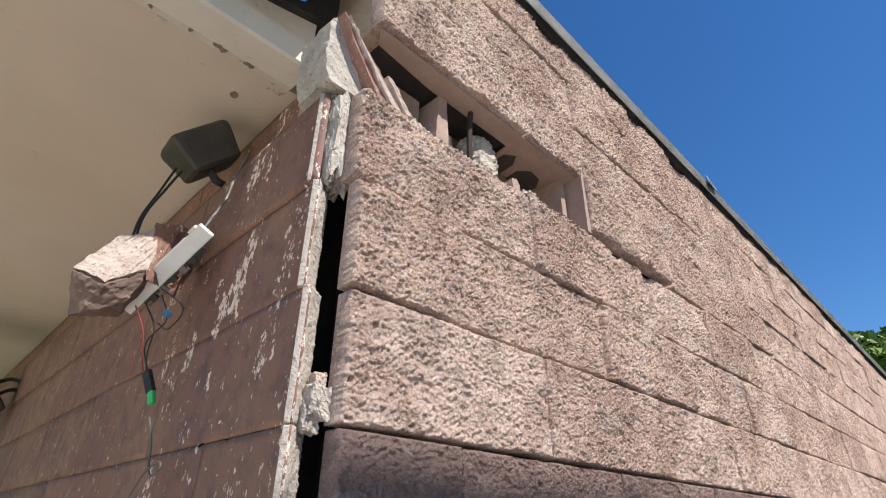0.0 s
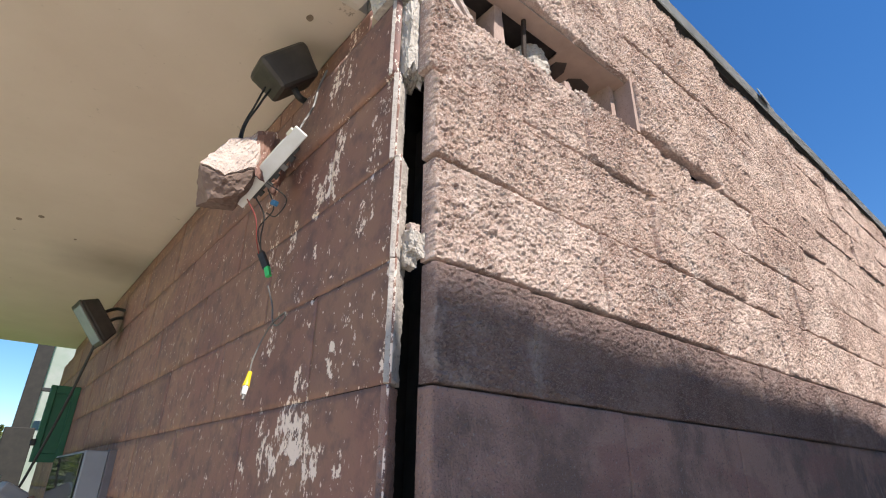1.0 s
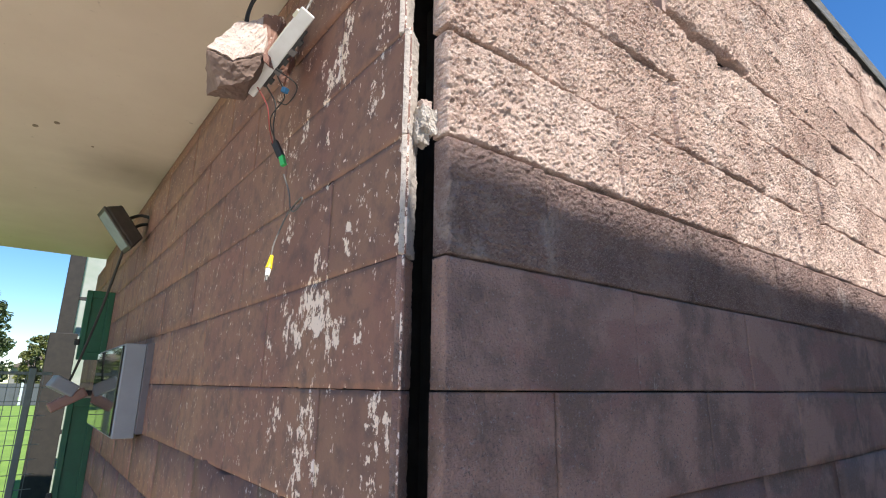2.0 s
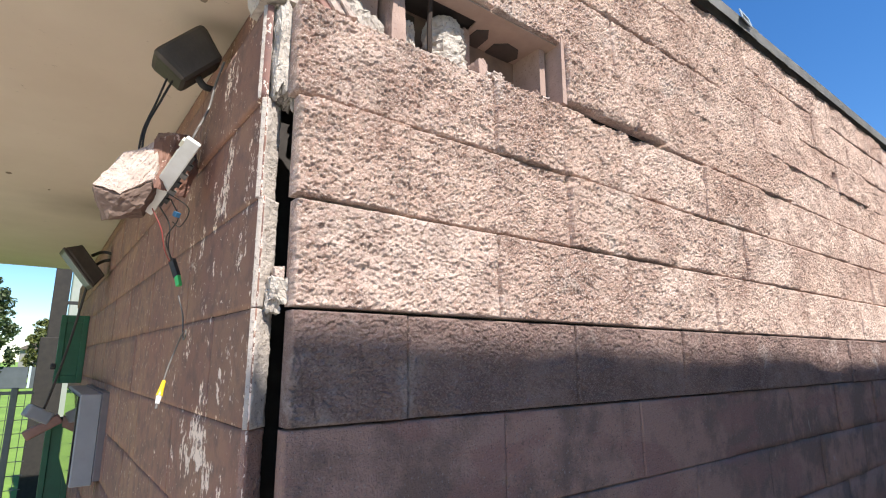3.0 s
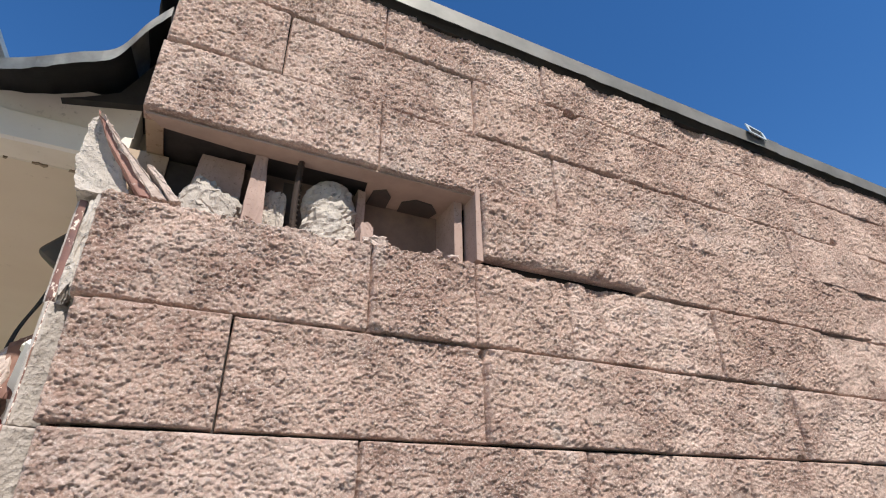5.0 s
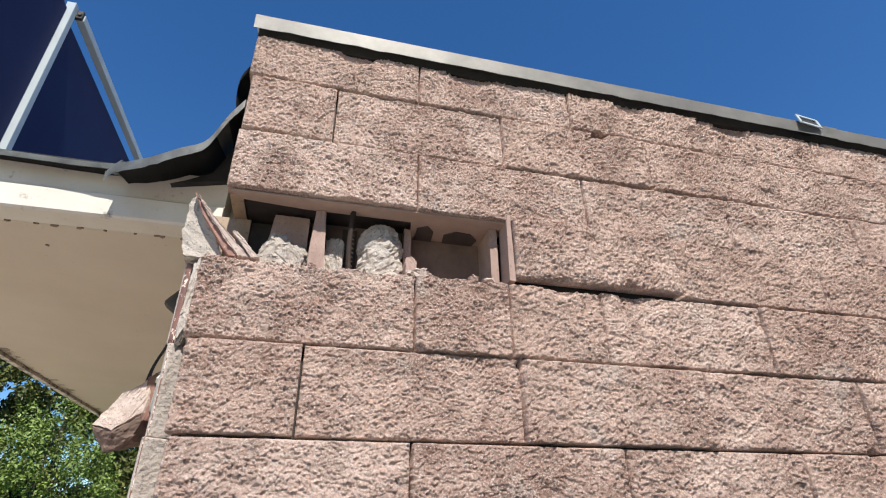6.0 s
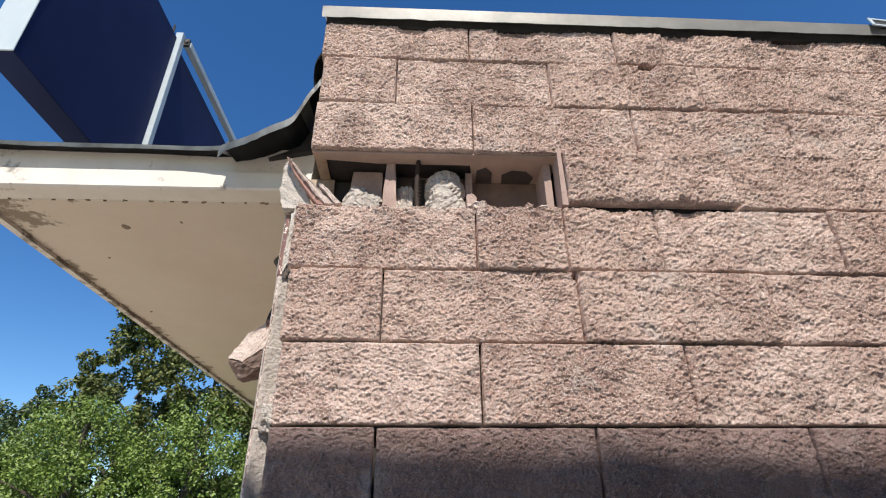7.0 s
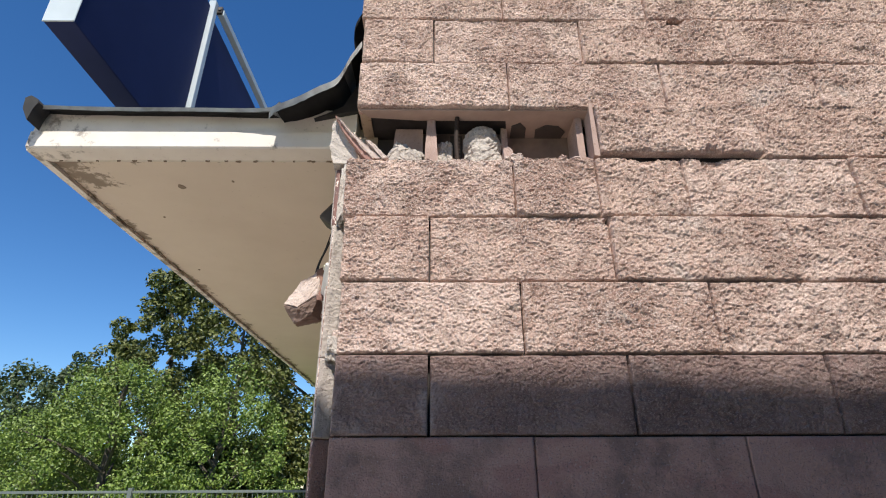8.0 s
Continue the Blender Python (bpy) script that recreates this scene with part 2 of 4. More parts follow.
RUST = plain("rusty_steel", (0.045, 0.033, 0.028), (0.075, 0.05, 0.036), 60, 0.8, 0.5, 0.6, 200)
GREEN_PLASTIC = plain("green_plastic", (0.06, 0.55, 0.14), (0.05, 0.45, 0.11), 40, 0.4, 0.0, 0.1, 100)
BLUE_PLASTIC = plain("blue_plastic", (0.04, 0.13, 0.24), (0.03, 0.10, 0.19), 40, 0.4, 0.0, 0.1, 100)
YELLOW = plain("yellow_plastic", (0.80, 0.56, 0.02), (0.72, 0.48, 0.02), 40, 0.4, 0.0, 0.1, 100)
RED_WIRE = plain("red_wire", (0.30, 0.05, 0.04), (0.22, 0.04, 0.035), 40, 0.5, 0.0, 0.1, 100)
GREEN_PAINT = plain("green_paint", (0.018, 0.115, 0.055), (0.014, 0.085, 0.042), 10, 0.45, 0.0, 0.2, 90)
GREY_PAINT = plain("grey_sheet_steel", (0.30, 0.31, 0.33), (0.25, 0.26, 0.28), 8, 0.5, 0.0, 0.15, 80)
PALE_GREEN = plain("pale_green_panel", (0.30, 0.36, 0.29), (0.40, 0.42, 0.38), 5, 0.7, 0.0, 0.15, 60)
DARK_WOOD = plain("dark_timber", (0.022, 0.019, 0.016), (0.036, 0.030, 0.024), 15, 0.8, 0.0, 0.6, 90)
GRASS = plain("meadow", (0.20, 0.33, 0.05), (0.13, 0.235, 0.035), 0.9, 0.95, 0.0, 0.9, 22, speck=(0.26, 0.31, 0.10), dist=0.03)
PAVING = plain("concrete_paving", (0.56, 0.49, 0.41), (0.47, 0.41, 0.34), 3, 0.9, 0.0, 0.4, 60)
ROADWAY = plain("asphalt", (0.055, 0.056, 0.06), (0.045, 0.046, 0.05), 2, 0.9, 0.0, 0.3, 80)
RENDER_WALL = plain("pale_render", (0.62, 0.58, 0.52), (0.54, 0.50, 0.45), 2, 0.9, 0.0, 0.2, 40)
HOUSE = plain("house_render", (0.26, 0.25, 0.23), (0.21, 0.20, 0.19), 2, 0.9)
ROOF_TILE = plain("roof_covering", (0.16, 0.12, 0.10), (0.11, 0.09, 0.08), 6, 0.85, 0.0, 0.4, 60)
BARK = plain("bark", (0.10, 0.08, 0.06), (0.06, 0.05, 0.04), 12, 0.95, 0.0, 0.9, 40, dist=0.01)
WIRE_GREEN = plain("fence_wire", (0.12, 0.145, 0.13), (0.16, 0.18, 0.165), 20, 0.5, 0.3, 0.1, 90)


def leaf_material(name, a, b):
    m = Mat(name, 0.5)
    m.color(m.mix(m.island(), a, b))
    m.b.inputs["Subsurface Weight"].default_value = 0.0
    m.b.inputs["Transmission Weight"].default_value = 0.0
    return m.m


LEAF_BRIGHT = leaf_material("bright_leaves", (0.22, 0.29, 0.055), (0.075, 0.12, 0.02))
LEAF_OLIVE = leaf_material("olive_leaves", (0.155, 0.165, 0.036), (0.045, 0.058, 0.012))
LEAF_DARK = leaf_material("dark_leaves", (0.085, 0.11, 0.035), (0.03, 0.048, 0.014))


def glass_material():
    m = Mat("dark_glass", 0.04)
    m.color((0.05, 0.055, 0.05))
    m.b.inputs["IOR"].default_value = 1.5
    m.b.inputs["Specular IOR Level"].default_value = 1.0
    m.b.inputs["Metallic"].default_value = 0.55
    return m.m


GLASS = glass_material()


def lens_material():
    m = Mat("lamp_glass", 0.12)
    m.color(m.mix(m.noise(20), (0.38, 0.42, 0.42), (0.24, 0.28, 0.29)))
    return m.m


LENS = lens_material()


# ---- mesh helpers ----
def lattice(ix, iy, seed):
    h = (ix.astype(np.int64) * 374761393 + iy.astype(np.int64) * 668265263 + seed * 974634721) & 0x7FFFFFFF
    h = ((h ^ (h >> 13)) * 1274126177) & 0x7FFFFFFF
    h = h ^ (h >> 16)
    return (h & 0xFFFF) / 65535.0


def value_noise(x, y, seed):
    ix, iy = np.floor(x), np.floor(y)
    fx, fy = x - ix, y - iy
    fx, fy = fx * fx * (3 - 2 * fx), fy * fy * (3 - 2 * fy)
    a, b = lattice(ix, iy, seed), lattice(ix + 1, iy, seed)
    c, d = lattice(ix, iy + 1, seed), lattice(ix + 1, iy + 1, seed)
    return (a * (1 - fx) + b * fx) * (1 - fy) + (c * (1 - fx) + d * fx) * fy


def facets(x, y, seed):
    """Noise with creased, angular slopes."""
    ix, iy = np.floor(x), np.floor(y)
    fx, fy = x - ix, y - iy
    a, b = lattice(ix, iy, seed), lattice(ix + 1, iy, seed)
    c, d = lattice(ix, iy + 1, seed), lattice(ix + 1, iy + 1, seed)
    low = a + (b - a) * fx + (c - a) * fy
    high = d + (c - d) * (1 - fx) + (b - d) * (1 - fy)
    return np.where(fx + fy < 1, low, high) * 2 - 1


def shards(x, y, seed, tilt=0.8):
    """Angular chips: every cell of a scattered pattern has a height and a slope of its own."""
    ix, iy = np.floor(x), np.floor(y)
    best = np.full(x.shape, 9.0)
    high = np.zeros(x.shape)
    for ox in (-1, 0, 1):
        for oy in (-1, 0, 1):
            cx, cy = ix + ox, iy + oy
            dx, dy = x - cx - lattice(cx, cy, seed), y - cy - lattice(cx, cy, seed + 1)
            d = dx * dx + dy * dy
            h = lattice(cx, cy, seed + 2) * 2 - 1 + tilt * ((lattice(cx, cy, seed + 3) - 0.5) * dx + (lattice(cx, cy, seed + 4) - 0.65) * dy) * 2
            near = d < best
            best, high = np.where(near, d, best), np.where(near, h, high)
    return high


def fbm(x, y, seed, octaves=4, gain=0.55):
    total, amp, norm = 0.0, 1.0, 0.0
    for k in range(octaves):
        total = total + amp * value_noise(x * 2.03 ** k + 17.3 * k, y * 2.03 ** k - 9.1 * k, seed + k)
        norm += amp
        amp *= gain
    return total / norm * 2 - 1


def obj(name, mesh, material, parent=None, label=""):
    if material:
        mesh.materials.append(material)
    ob = new(name, mesh)
    if parent:
        ob.parent = parent
    if label:
        ob["label"] = label
    return ob


def part(name, bm, material, parent=None, label="", smooth=False):
    mesh = bpy.data.meshes.new(name)
    bm.to_mesh(mesh)
    bm.free()
    if smooth:
        mesh.polygons.foreach_set("use_smooth", [True] * len(mesh.polygons))
    return obj(name, mesh, material, parent, label)


def thing(name, label, category, at=(0, 0, 0), group="", kind=""):
    ob = new(name)
    ob.location = at
    return tagged(ob, label, category, group, kind)


def box(x0, y0, z0, x1, y1, z1, bevel=0.0, segs=1):
    bm = bmesh.new()
    bmesh.ops.create_cube(bm, size=1, matrix=Matrix.Translation(((x0 + x1) / 2, (y0 + y1) / 2, (z0 + z1) / 2))
                          @ Matrix.Diagonal((abs(x1 - x0), abs(y1 - y0), abs(z1 - z0), 1)))
    if bevel:
        bmesh.ops.bevel(bm, geom=bm.edges[:], offset=bevel, segments=segs, affect="EDGES", profile=0.6)
    return bm


def turned_box(m, sx, sy, sz, bevel=0.0, segs=2):
    bm = box(-sx / 2, -sy / 2, -sz / 2, sx / 2, sy / 2, sz / 2, bevel, segs)
    bm.transform(m)
    return bm


def merge(*bms):
    out = bmesh.new()
    for b in bms:
        mesh = bpy.data.meshes.new("tmp")
        b.to_mesh(mesh)
        b.free()
        out.from_mesh(mesh)
        bpy.data.meshes.remove(mesh)
    return out


def smooth_path(pts, n=8):
    pts = [Vector(p) for p in pts]
    if len(pts) < 3:
        return pts
    out = []
    ext = [2 * pts[0] - pts[1], *pts, 2 * pts[-1] - pts[-2]]
    for i in range(1, len(ext) - 2):
        p0, p1, p2, p3 = ext[i - 1:i + 3]
        for k in range(n):
            t = k / n
            out.append(0.5 * (2 * p1 + (p2 - p0) * t + (2 * p0 - 5 * p1 + 4 * p2 - p3) * t * t + (3 * p1 - p0 - 3 * p2 + p3) * t ** 3))
    return out + [pts[-1]]


def tube(pts, radius, sides=8, taper=None, curve=True):
    pts = smooth_path(pts) if curve else [Vector(p) for p in pts]
    bm = bmesh.new()
    rings = []
    up = Vector((0.31, 0.17, 0.93)).normalized()
    for i, p in enumerate(pts):
        d = (pts[min(i + 1, len(pts) - 1)] - pts[max(i - 1, 0)]).normalized()
        u = d.cross(up)
        u = u.normalized() if u.length > 1e-4 else d.orthogonal().normalized()
        v = d.cross(u)
        r = radius if taper is None else radius + (taper - radius) * i / (len(pts) - 1)
        rings.append([bm.verts.new(p + r * (math.cos(a) * u + math.sin(a) * v)) for a in [2 * math.pi * k / sides for k in range(sides)]])
    for a, b in zip(rings, rings[1:]):
        for k in range(sides):
            bm.faces.new((a[k], a[(k + 1) % sides], b[(k + 1) % sides], b[k]))
    bm.faces.new(rings[0][::-1])
    bm.faces.new(rings[-1])
    return bm


def prism(outline, axis, a, b):
    """A polygon in the plane across axis, drawn out from a to b."""
    def place(p, d):
        q = list(p)
        q.insert("xyz".index(axis), d)
        return q
    bm = bmesh.new()
    lo = [bm.verts.new(place(p, a)) for p in outline]
    hi = [bm.verts.new(place(p, b)) for p in outline]
    bm.faces.new(lo)
    bm.faces.new(hi[::-1])
    for i in range(len(lo)):
        j = (i + 1) % len(lo)
        bm.faces.new((lo[j], lo[i], hi[i], hi[j]))
    bmesh.ops.recalc_face_normals(bm, faces=bm.faces[:])
    return bm


def rubble(center, size, seed, cuts=3, amp=0.25, turn=(0, 0, 0)):
    """A broken lump: a subdivided box whose corners and faces are knocked about."""
    bm = bmesh.new()
    bmesh.ops.create_cube(bm, size=1)
    bmesh.ops.subdivide_edges(bm, edges=bm.edges[:], cuts=cuts * 3 if cuts > 2 else 4, use_grid_fill=True)
    off = Vector((seed * 3.7, seed * 1.9, seed * 2.3))
    for v in bm.verts:
        p = v.co.copy()
        k = 1 - 0.22 * max(0, p.length - 0.6)
        v.co = (p * k + amp * 0.5 * noise.noise_vector(p * 1.7 + off) + amp * 0.35 * noise.noise_vector(p * 4.5 + off)
                + amp * 0.28 * noise.noise_vector(p * 11 + off) + amp * 0.14 * noise.noise_vector(p * 27 + off))
    m = Matrix.Translation(center) @ Euler([radians(a) for a in turn]).to_matrix().to_4x4() @ Matrix.Diagonal((*size, 1))
    bm.transform(m)
    return bm


# places where a corner of a block is knocked off: along, up, radius, depth
CHIPS = [(1.487, 2.955, 0.026, 0.022), (2.15, 1.995, 0.022, 0.02), (1.155, 2.185, 0.012, 0.016), (0.905, 2.205, 0.012, 0.008),
         (3.39, 2.67, 0.03, 0.022), (2.72, 2.79, 0.022, 0.018), (1.30, 2.40, 0.030, 0.012), (1.50, 2.40, 0.035, 0.014), (0.40, 2.19, 0.02, 0.012),
         (0.70, 3.12, 0.05, 0.012), (1.05, 3.12, 0.07, 0.012), (1.62, 3.12, 0.06, 0.012), (2.05, 3.12, 0.07, 0.014)]


def faced_block(name, u0, u1, z0, z1, place, out, amp, cell, depth, material, parent, seed, ragged=0.0, joint=0.0039, flush=""):
    """A wall block with a split face. u runs along the wall, out is its outward normal."""
    u0, u1 = u0 + joint, u1 - joint
    z0, z1 = z0 + (0.0003 if "b" in flush else joint), z1 - (0.0003 if "t" in flush else joint)
    nu, nz = max(2, int((u1 - u0) / cell)), max(2, int((z1 - z0) / cell))
    s, t = np.meshgrid(np.linspace(0, 1, nu + 1), np.linspace(0, 1, nz + 1))
    u = u0 + (u1 - u0) * s
    top = z1 - z0
    if ragged:
        top = top - ragged * np.clip(0.55 + 0.9 * fbm(u / 0.06, u * 0 + seed, seed, 5, 0.65), 0, 2)
    z = z0 + top * t
    below = z - z0 + (0.1 if "b" in flush else 0.0)
    above = np.maximum(top * (1 - t), 0.004) if ragged else z1 - z + (0.1 if "t" in flush else 0.0)
    edge = np.minimum(np.minimum(u - u0, u1 - u), np.minimum(below, above))
    edge = edge + 0.0025 * fbm(u / 0.012, z / 0.012, seed + 70, 2)
    hold = np.clip(edge / 0.0032, 0, 1) ** 0.7
    sx, sz = u + 0.35 * z, z - 0.15 * u
    coarse = fbm(u / 0.10, z / 0.07, seed, 2, 0.5) + 0.5 * facets((u + 0.5 * z) / 0.040, (z - 0.3 * u) / 0.028, seed + 3)
    if cell < 0.012:
        wx, wz = u + 0.004 * fbm(u / 0.008, z / 0.008, seed + 11, 2), z + 0.004 * fbm(u / 0.008, z / 0.008, seed + 12, 2)
        scales = shards((wx + 0.4 * wz) / 0.0145, (wz - 0.25 * wx) / 0.0088, seed + 20, 1.0)
        chips = shards((wx - 0.3 * wz) / 0.0064, (wz + 0.3 * wx) / 0.0043, seed + 30, 1.1)
    else:
        scales, chips = facets(sx / 0.023, sz / 0.0125, seed + 20), 0.0
    grit = facets((u + 0.6 * z) / 0.0040, (z - 0.6 * u) / 0.0034, seed + 41)
    d = amp * (0.30 + 0.32 * coarse + 0.10 * scales + 0.125 * chips + 0.15 * grit) * (0.6 + 0.4 * hold) - 0.22 * amp * (1 - hold)
    if out[1] == -1:
        for cu, cz, cr, cd in CHIPS:
            gone = np.clip(1.25 - np.hypot(u - cu, (z - cz) * 1.2) / cr + 0.35 * fbm(u / 0.012, z / 0.012, seed + 66, 2), 0, 1)
            d = d - cd * np.minimum(gone * 2.2, 1)
    wobble = 0.4 * cell * (hold > 0.5)
    uu = u + wobble * fbm(u / 0.009, z / 0.009, seed + 90, 1)
    zz = z + wobble * fbm(u / 0.009, z / 0.009, seed + 95, 1)
    px = np.array(place)
    along = np.array((-out[1], out[0], 0.0))
    front = px + uu[..., None] * along + d[..., None] * np.array(out) + zz[..., None] * np.array((0, 0, 1.0))
    n = (nu + 1) * (nz + 1)
    idx = np.arange(n).reshape(nz + 1, nu + 1)
    ring = np.concatenate([idx[0, :], idx[1:, -1], idx[-1, -2::-1], idx[-2:0:-1, 0]])
    fl = front.reshape(-1, 3)
    back = px + uu.reshape(-1)[ring][:, None] * along - depth * np.array(out) + zz.reshape(-1)[ring][:, None] * np.array((0, 0, 1.0))
    verts = np.concatenate([fl, back])
    quads = np.stack([idx[:-1, :-1], idx[:-1, 1:], idx[1:, 1:], idx[1:, :-1]], -1).reshape(-1, 4)
    r2 = np.arange(len(ring)) + n
    sides = np.stack([ring, r2, np.roll(r2, -1), np.roll(ring, -1)], -1)
    faces = np.concatenate([quads, sides])
    mesh = bpy.data.meshes.new(name)
    mesh.vertices.add(len(verts))
    mesh.vertices.foreach_set("co", verts.astype(np.float32).ravel())
    mesh.loops.add(faces.size)
    mesh.loops.foreach_set("vertex_index", faces.astype(np.int32).ravel())
    mesh.polygons.add(len(faces))
    mesh.polygons.foreach_set("loop_start", np.arange(0, faces.size, 4, dtype=np.int32))
    mesh.update(calc_edges=True)
    return obj(name, mesh, material, parent)


# ---- ground and distance ----
def sheet(name, x0, y0, x1, y1, z, material, label, category, nx=2, ny=2, rough=0.0):
    bm = bmesh.new()
    bmesh.ops.create_grid(bm, x_segments=nx, y_segments=ny, size=0.5)
    for v in bm.verts:
        v.co = Vector((x0 + (v.co.x + 0.5) * (x1 - x0), y0 + (v.co.y + 0.5) * (y1 - y0), z))
        if rough:
            v.co.z += rough * noise.noise(v.co * 0.4)
    return tagged(part(name, bm, material), label, category, kind="structure")


sheet("ground", -400, -400, 400, 400, -0.03, GRASS, "bright green meadow grass stretching to the horizon", "ground", 60, 60)
paving = tagged(part("pavement", box(-16.0, -16.0, -0.02, 14.0, 0.60, 0.0), PAVING), "plain grey concrete paving in front of the building", "pavement", kind="structure")
side_path = tagged(part("pavement_side", box(-16.0, 0.60, -0.02, 0.34, 4.7, 0.0), PAVING), "pale concrete yard beside and under the canopy", "pavement", kind="structure")
road = tagged(part("road", box(-120, 44, -0.03, 120, 50, 0.02), ROADWAY), "dark asphalt road beyond the meadow", "road", kind="structure")

# ---- front wall of split blocks ----
FACE = 0.605
wall_front = thing("wall_front", "front wall of pinkish split-face concrete blocks, cracked at the corner", "wall", kind="structure")
COURSES = [
    # bottom, top, left end, first joint, pitch, kind
    (2.97, 3.125, 0.398, 0.889, 0.502, "rough"),
    (2.775, 2.97, 0.408, 0.649, 0.501, "rough"),
    (2.592, 2.775, 0.404, 0.891, 0.506, "rough"),
    (2.403, 2.592, 1.157, 1.66, 0.526, "rough"),
    (2.2, 2.403, 0.383, 0.890, 0.512, "ragged"),
    (2.0, 2.2, 0.393, 0.639, 0.514, "rough"),
    (1.8, 2.0, 0.398, 0.887, 0.513, "rough"),
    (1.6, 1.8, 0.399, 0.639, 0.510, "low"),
    (1.4, 1.6, 0.400, 0.893, 0.513, "plinth"),
    (1.2, 1.4, 0.400, 0.640, 0.513, "plinth"),
    (1.0, 1.2, 0.397, 0.893, 0.513, "plinth"),
    (0.8, 1.0, 0.397, 0.640, 0.513, "plinth"),
    (0.6, 0.8, 0.397, 0.893, 0.513, "plinth"),
    (0.4, 0.6, 0.397, 0.640, 0.513, "plinth"),
    (0.2, 0.4, 0.397, 0.893, 0.513, "plinth"),
    (0.0, 0.2, 0.397, 0.640, 0.513, "plinth"),
]
WALL_END = 11.0
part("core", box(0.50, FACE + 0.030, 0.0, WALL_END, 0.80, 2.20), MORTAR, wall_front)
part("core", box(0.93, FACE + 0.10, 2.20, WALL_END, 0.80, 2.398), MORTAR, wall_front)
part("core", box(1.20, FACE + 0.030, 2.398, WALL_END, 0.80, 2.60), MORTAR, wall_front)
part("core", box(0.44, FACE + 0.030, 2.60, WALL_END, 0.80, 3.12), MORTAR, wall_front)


def build_front_blocks():
    rnd = random.Random(4)
    for row, (z0, z1, left, first, pitch, kind) in enumerate(COURSES):
        joints = [left]
        x = first
        while x < WALL_END:
            joints.append(x)
            x += pitch
        joints.append(WALL_END)
        if kind == "ragged":
            joints.insert(2, 1.136)
        for k, (a, b) in enumerate(zip(joints, joints[1:])):
            if b - a < 0.05:
                continue
            if (row, k) in ((2, 6), (1, 7)):
                a += 0.014
            near = a < 2.3
            amp = {"rough": 0.0146, "ragged": 0.0146, "low": 0.0120, "plinth": 0.0026}[kind]
            cell = (0.0019 if a < 1.1 else 0.0024) if near else 0.0038 if a < 4 else 0.009 if a < 6.5 else 0.02
            if kind == "plinth":
                cell = 0.004 if a < 1.6 and z0 > 1.1 else 0.02 if near and z0 > 1.1 else 0.03
            if z0 < 1.1:
                cell = 0.06
            if a > 1.1 and kind != "plinth":
                amp *= 1.22
            bottom = z0 + (0.010 if kind == "rough" and abs(z0 - 2.403) < 1e-6 and k == 0 else 0)
            y = FACE + rnd.uniform(-0.006, 0.006) + (-0.010 if bottom > z0 else 0)
            depth = 0.042 if z0 > 2.58 and k < 2 else 0.034 if k == 0 else 0.10
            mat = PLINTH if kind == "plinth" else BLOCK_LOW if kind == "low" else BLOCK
            faced_block("block", a, b, bottom, z1, (0, y, 0), (0, -1, 0), amp, cell, depth, mat, wall_front, row * 97 + k * 5 + 3,
                        0.012 if kind == "ragged" and b < 1.75 else 0.0, rnd.uniform(0.0011, 0.0021) if kind == "plinth" else rnd.uniform(0.0022, 0.0038),
                        "b" if abs(z0 - 2.592) < 1e-6 and k > 0 else "t" if abs(z0 - 2.403) < 1e-6 else "")


build_front_blocks()

def shard(name, outline, y0, y1, material, parent, label, lean, rough=1.0):
    bm = prism(outline, "y", y0, y1)
    bmesh.ops.subdivide_edges(bm, edges=bm.edges[:], cuts=9, use_grid_fill=True)
    c = Vector((sum(p[0] for p in outline) / len(outline), (y0 + y1) / 2, min(p[1] for p in outline)))
    bm.transform(Matrix.Translation(c) @ Euler([radians(a) for a in lean]).to_matrix().to_4x4() @ Matrix.Translation(-c))
    for v in bm.verts:
        v.co += rough * (0.0020 * noise.noise_vector(v.co * 26) + 0.0032 * noise.noise_vector(v.co * 75) + 0.0030 * noise.noise_vector(v.co * 190))
    return part(name, bm, material, parent, label)


# pieces inside the broken course
hollow = thing("broken_course", "broken hollow blocks with exposed webs, grey grout and bare cores", "wall", kind="structure")
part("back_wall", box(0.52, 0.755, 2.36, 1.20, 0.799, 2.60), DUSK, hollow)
part("bed", box(0.50, FACE + 0.035, 2.20, 0.93, 0.755, 2.40), WEB, hollow)
part("end_face", box(0.409, 0.645, 2.594, 0.442, 0.801, 3.118), RENDER_BROWN, hollow, "tan end face of the upper blocks")
part("bed_face", prism([(0.412, 0.613), (1.150, 0.613), (1.150, 0.757), (0.90, 0.757), (0.885, 0.665), (0.60, 0.665), (0.44, 0.65)], "z", 2.586, 2.5905), PALE_BED, hollow, "smooth pale underside of the upper blocks")
# Near-black panel gives the cavity its painted darkness.
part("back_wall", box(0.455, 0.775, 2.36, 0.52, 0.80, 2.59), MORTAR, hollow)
part("return_wall", box(0.36, 0.765, 2.36, 0.455, 0.80, 2.592), RENDER_BROWN, hollow, "brown stained end of the wall behind the break")
shard("web", [(0.498, 2.385), (0.615, 2.385), (0.612, 2.586), (0.522, 2.588)], 0.712, 0.757, WEB, hollow, "", (0, 0, 0), 0.45)
part("grout", rubble((0.548, 0.702, 2.440), (0.10, 0.05, 0.115), 3, 5, 0.28, (0, 25, 0)), GROUT, hollow, "broken grey grout")
shard("web", [(0.618, 2.385), (0.664, 2.385), (0.655, 2.584), (0.628, 2.584)], 0.660, 0.757, WEB, hollow, "", (0, 0, 0), 0.45)
part("grout", rubble((0.686, 0.722, 2.455), (0.05, 0.06, 0.14), 8, 4, 0.24), GROUT, hollow)
part("void", box(0.705, 0.7505, 2.40, 0.745, 0.7545, 2.588), CORE_SHADE, hollow)


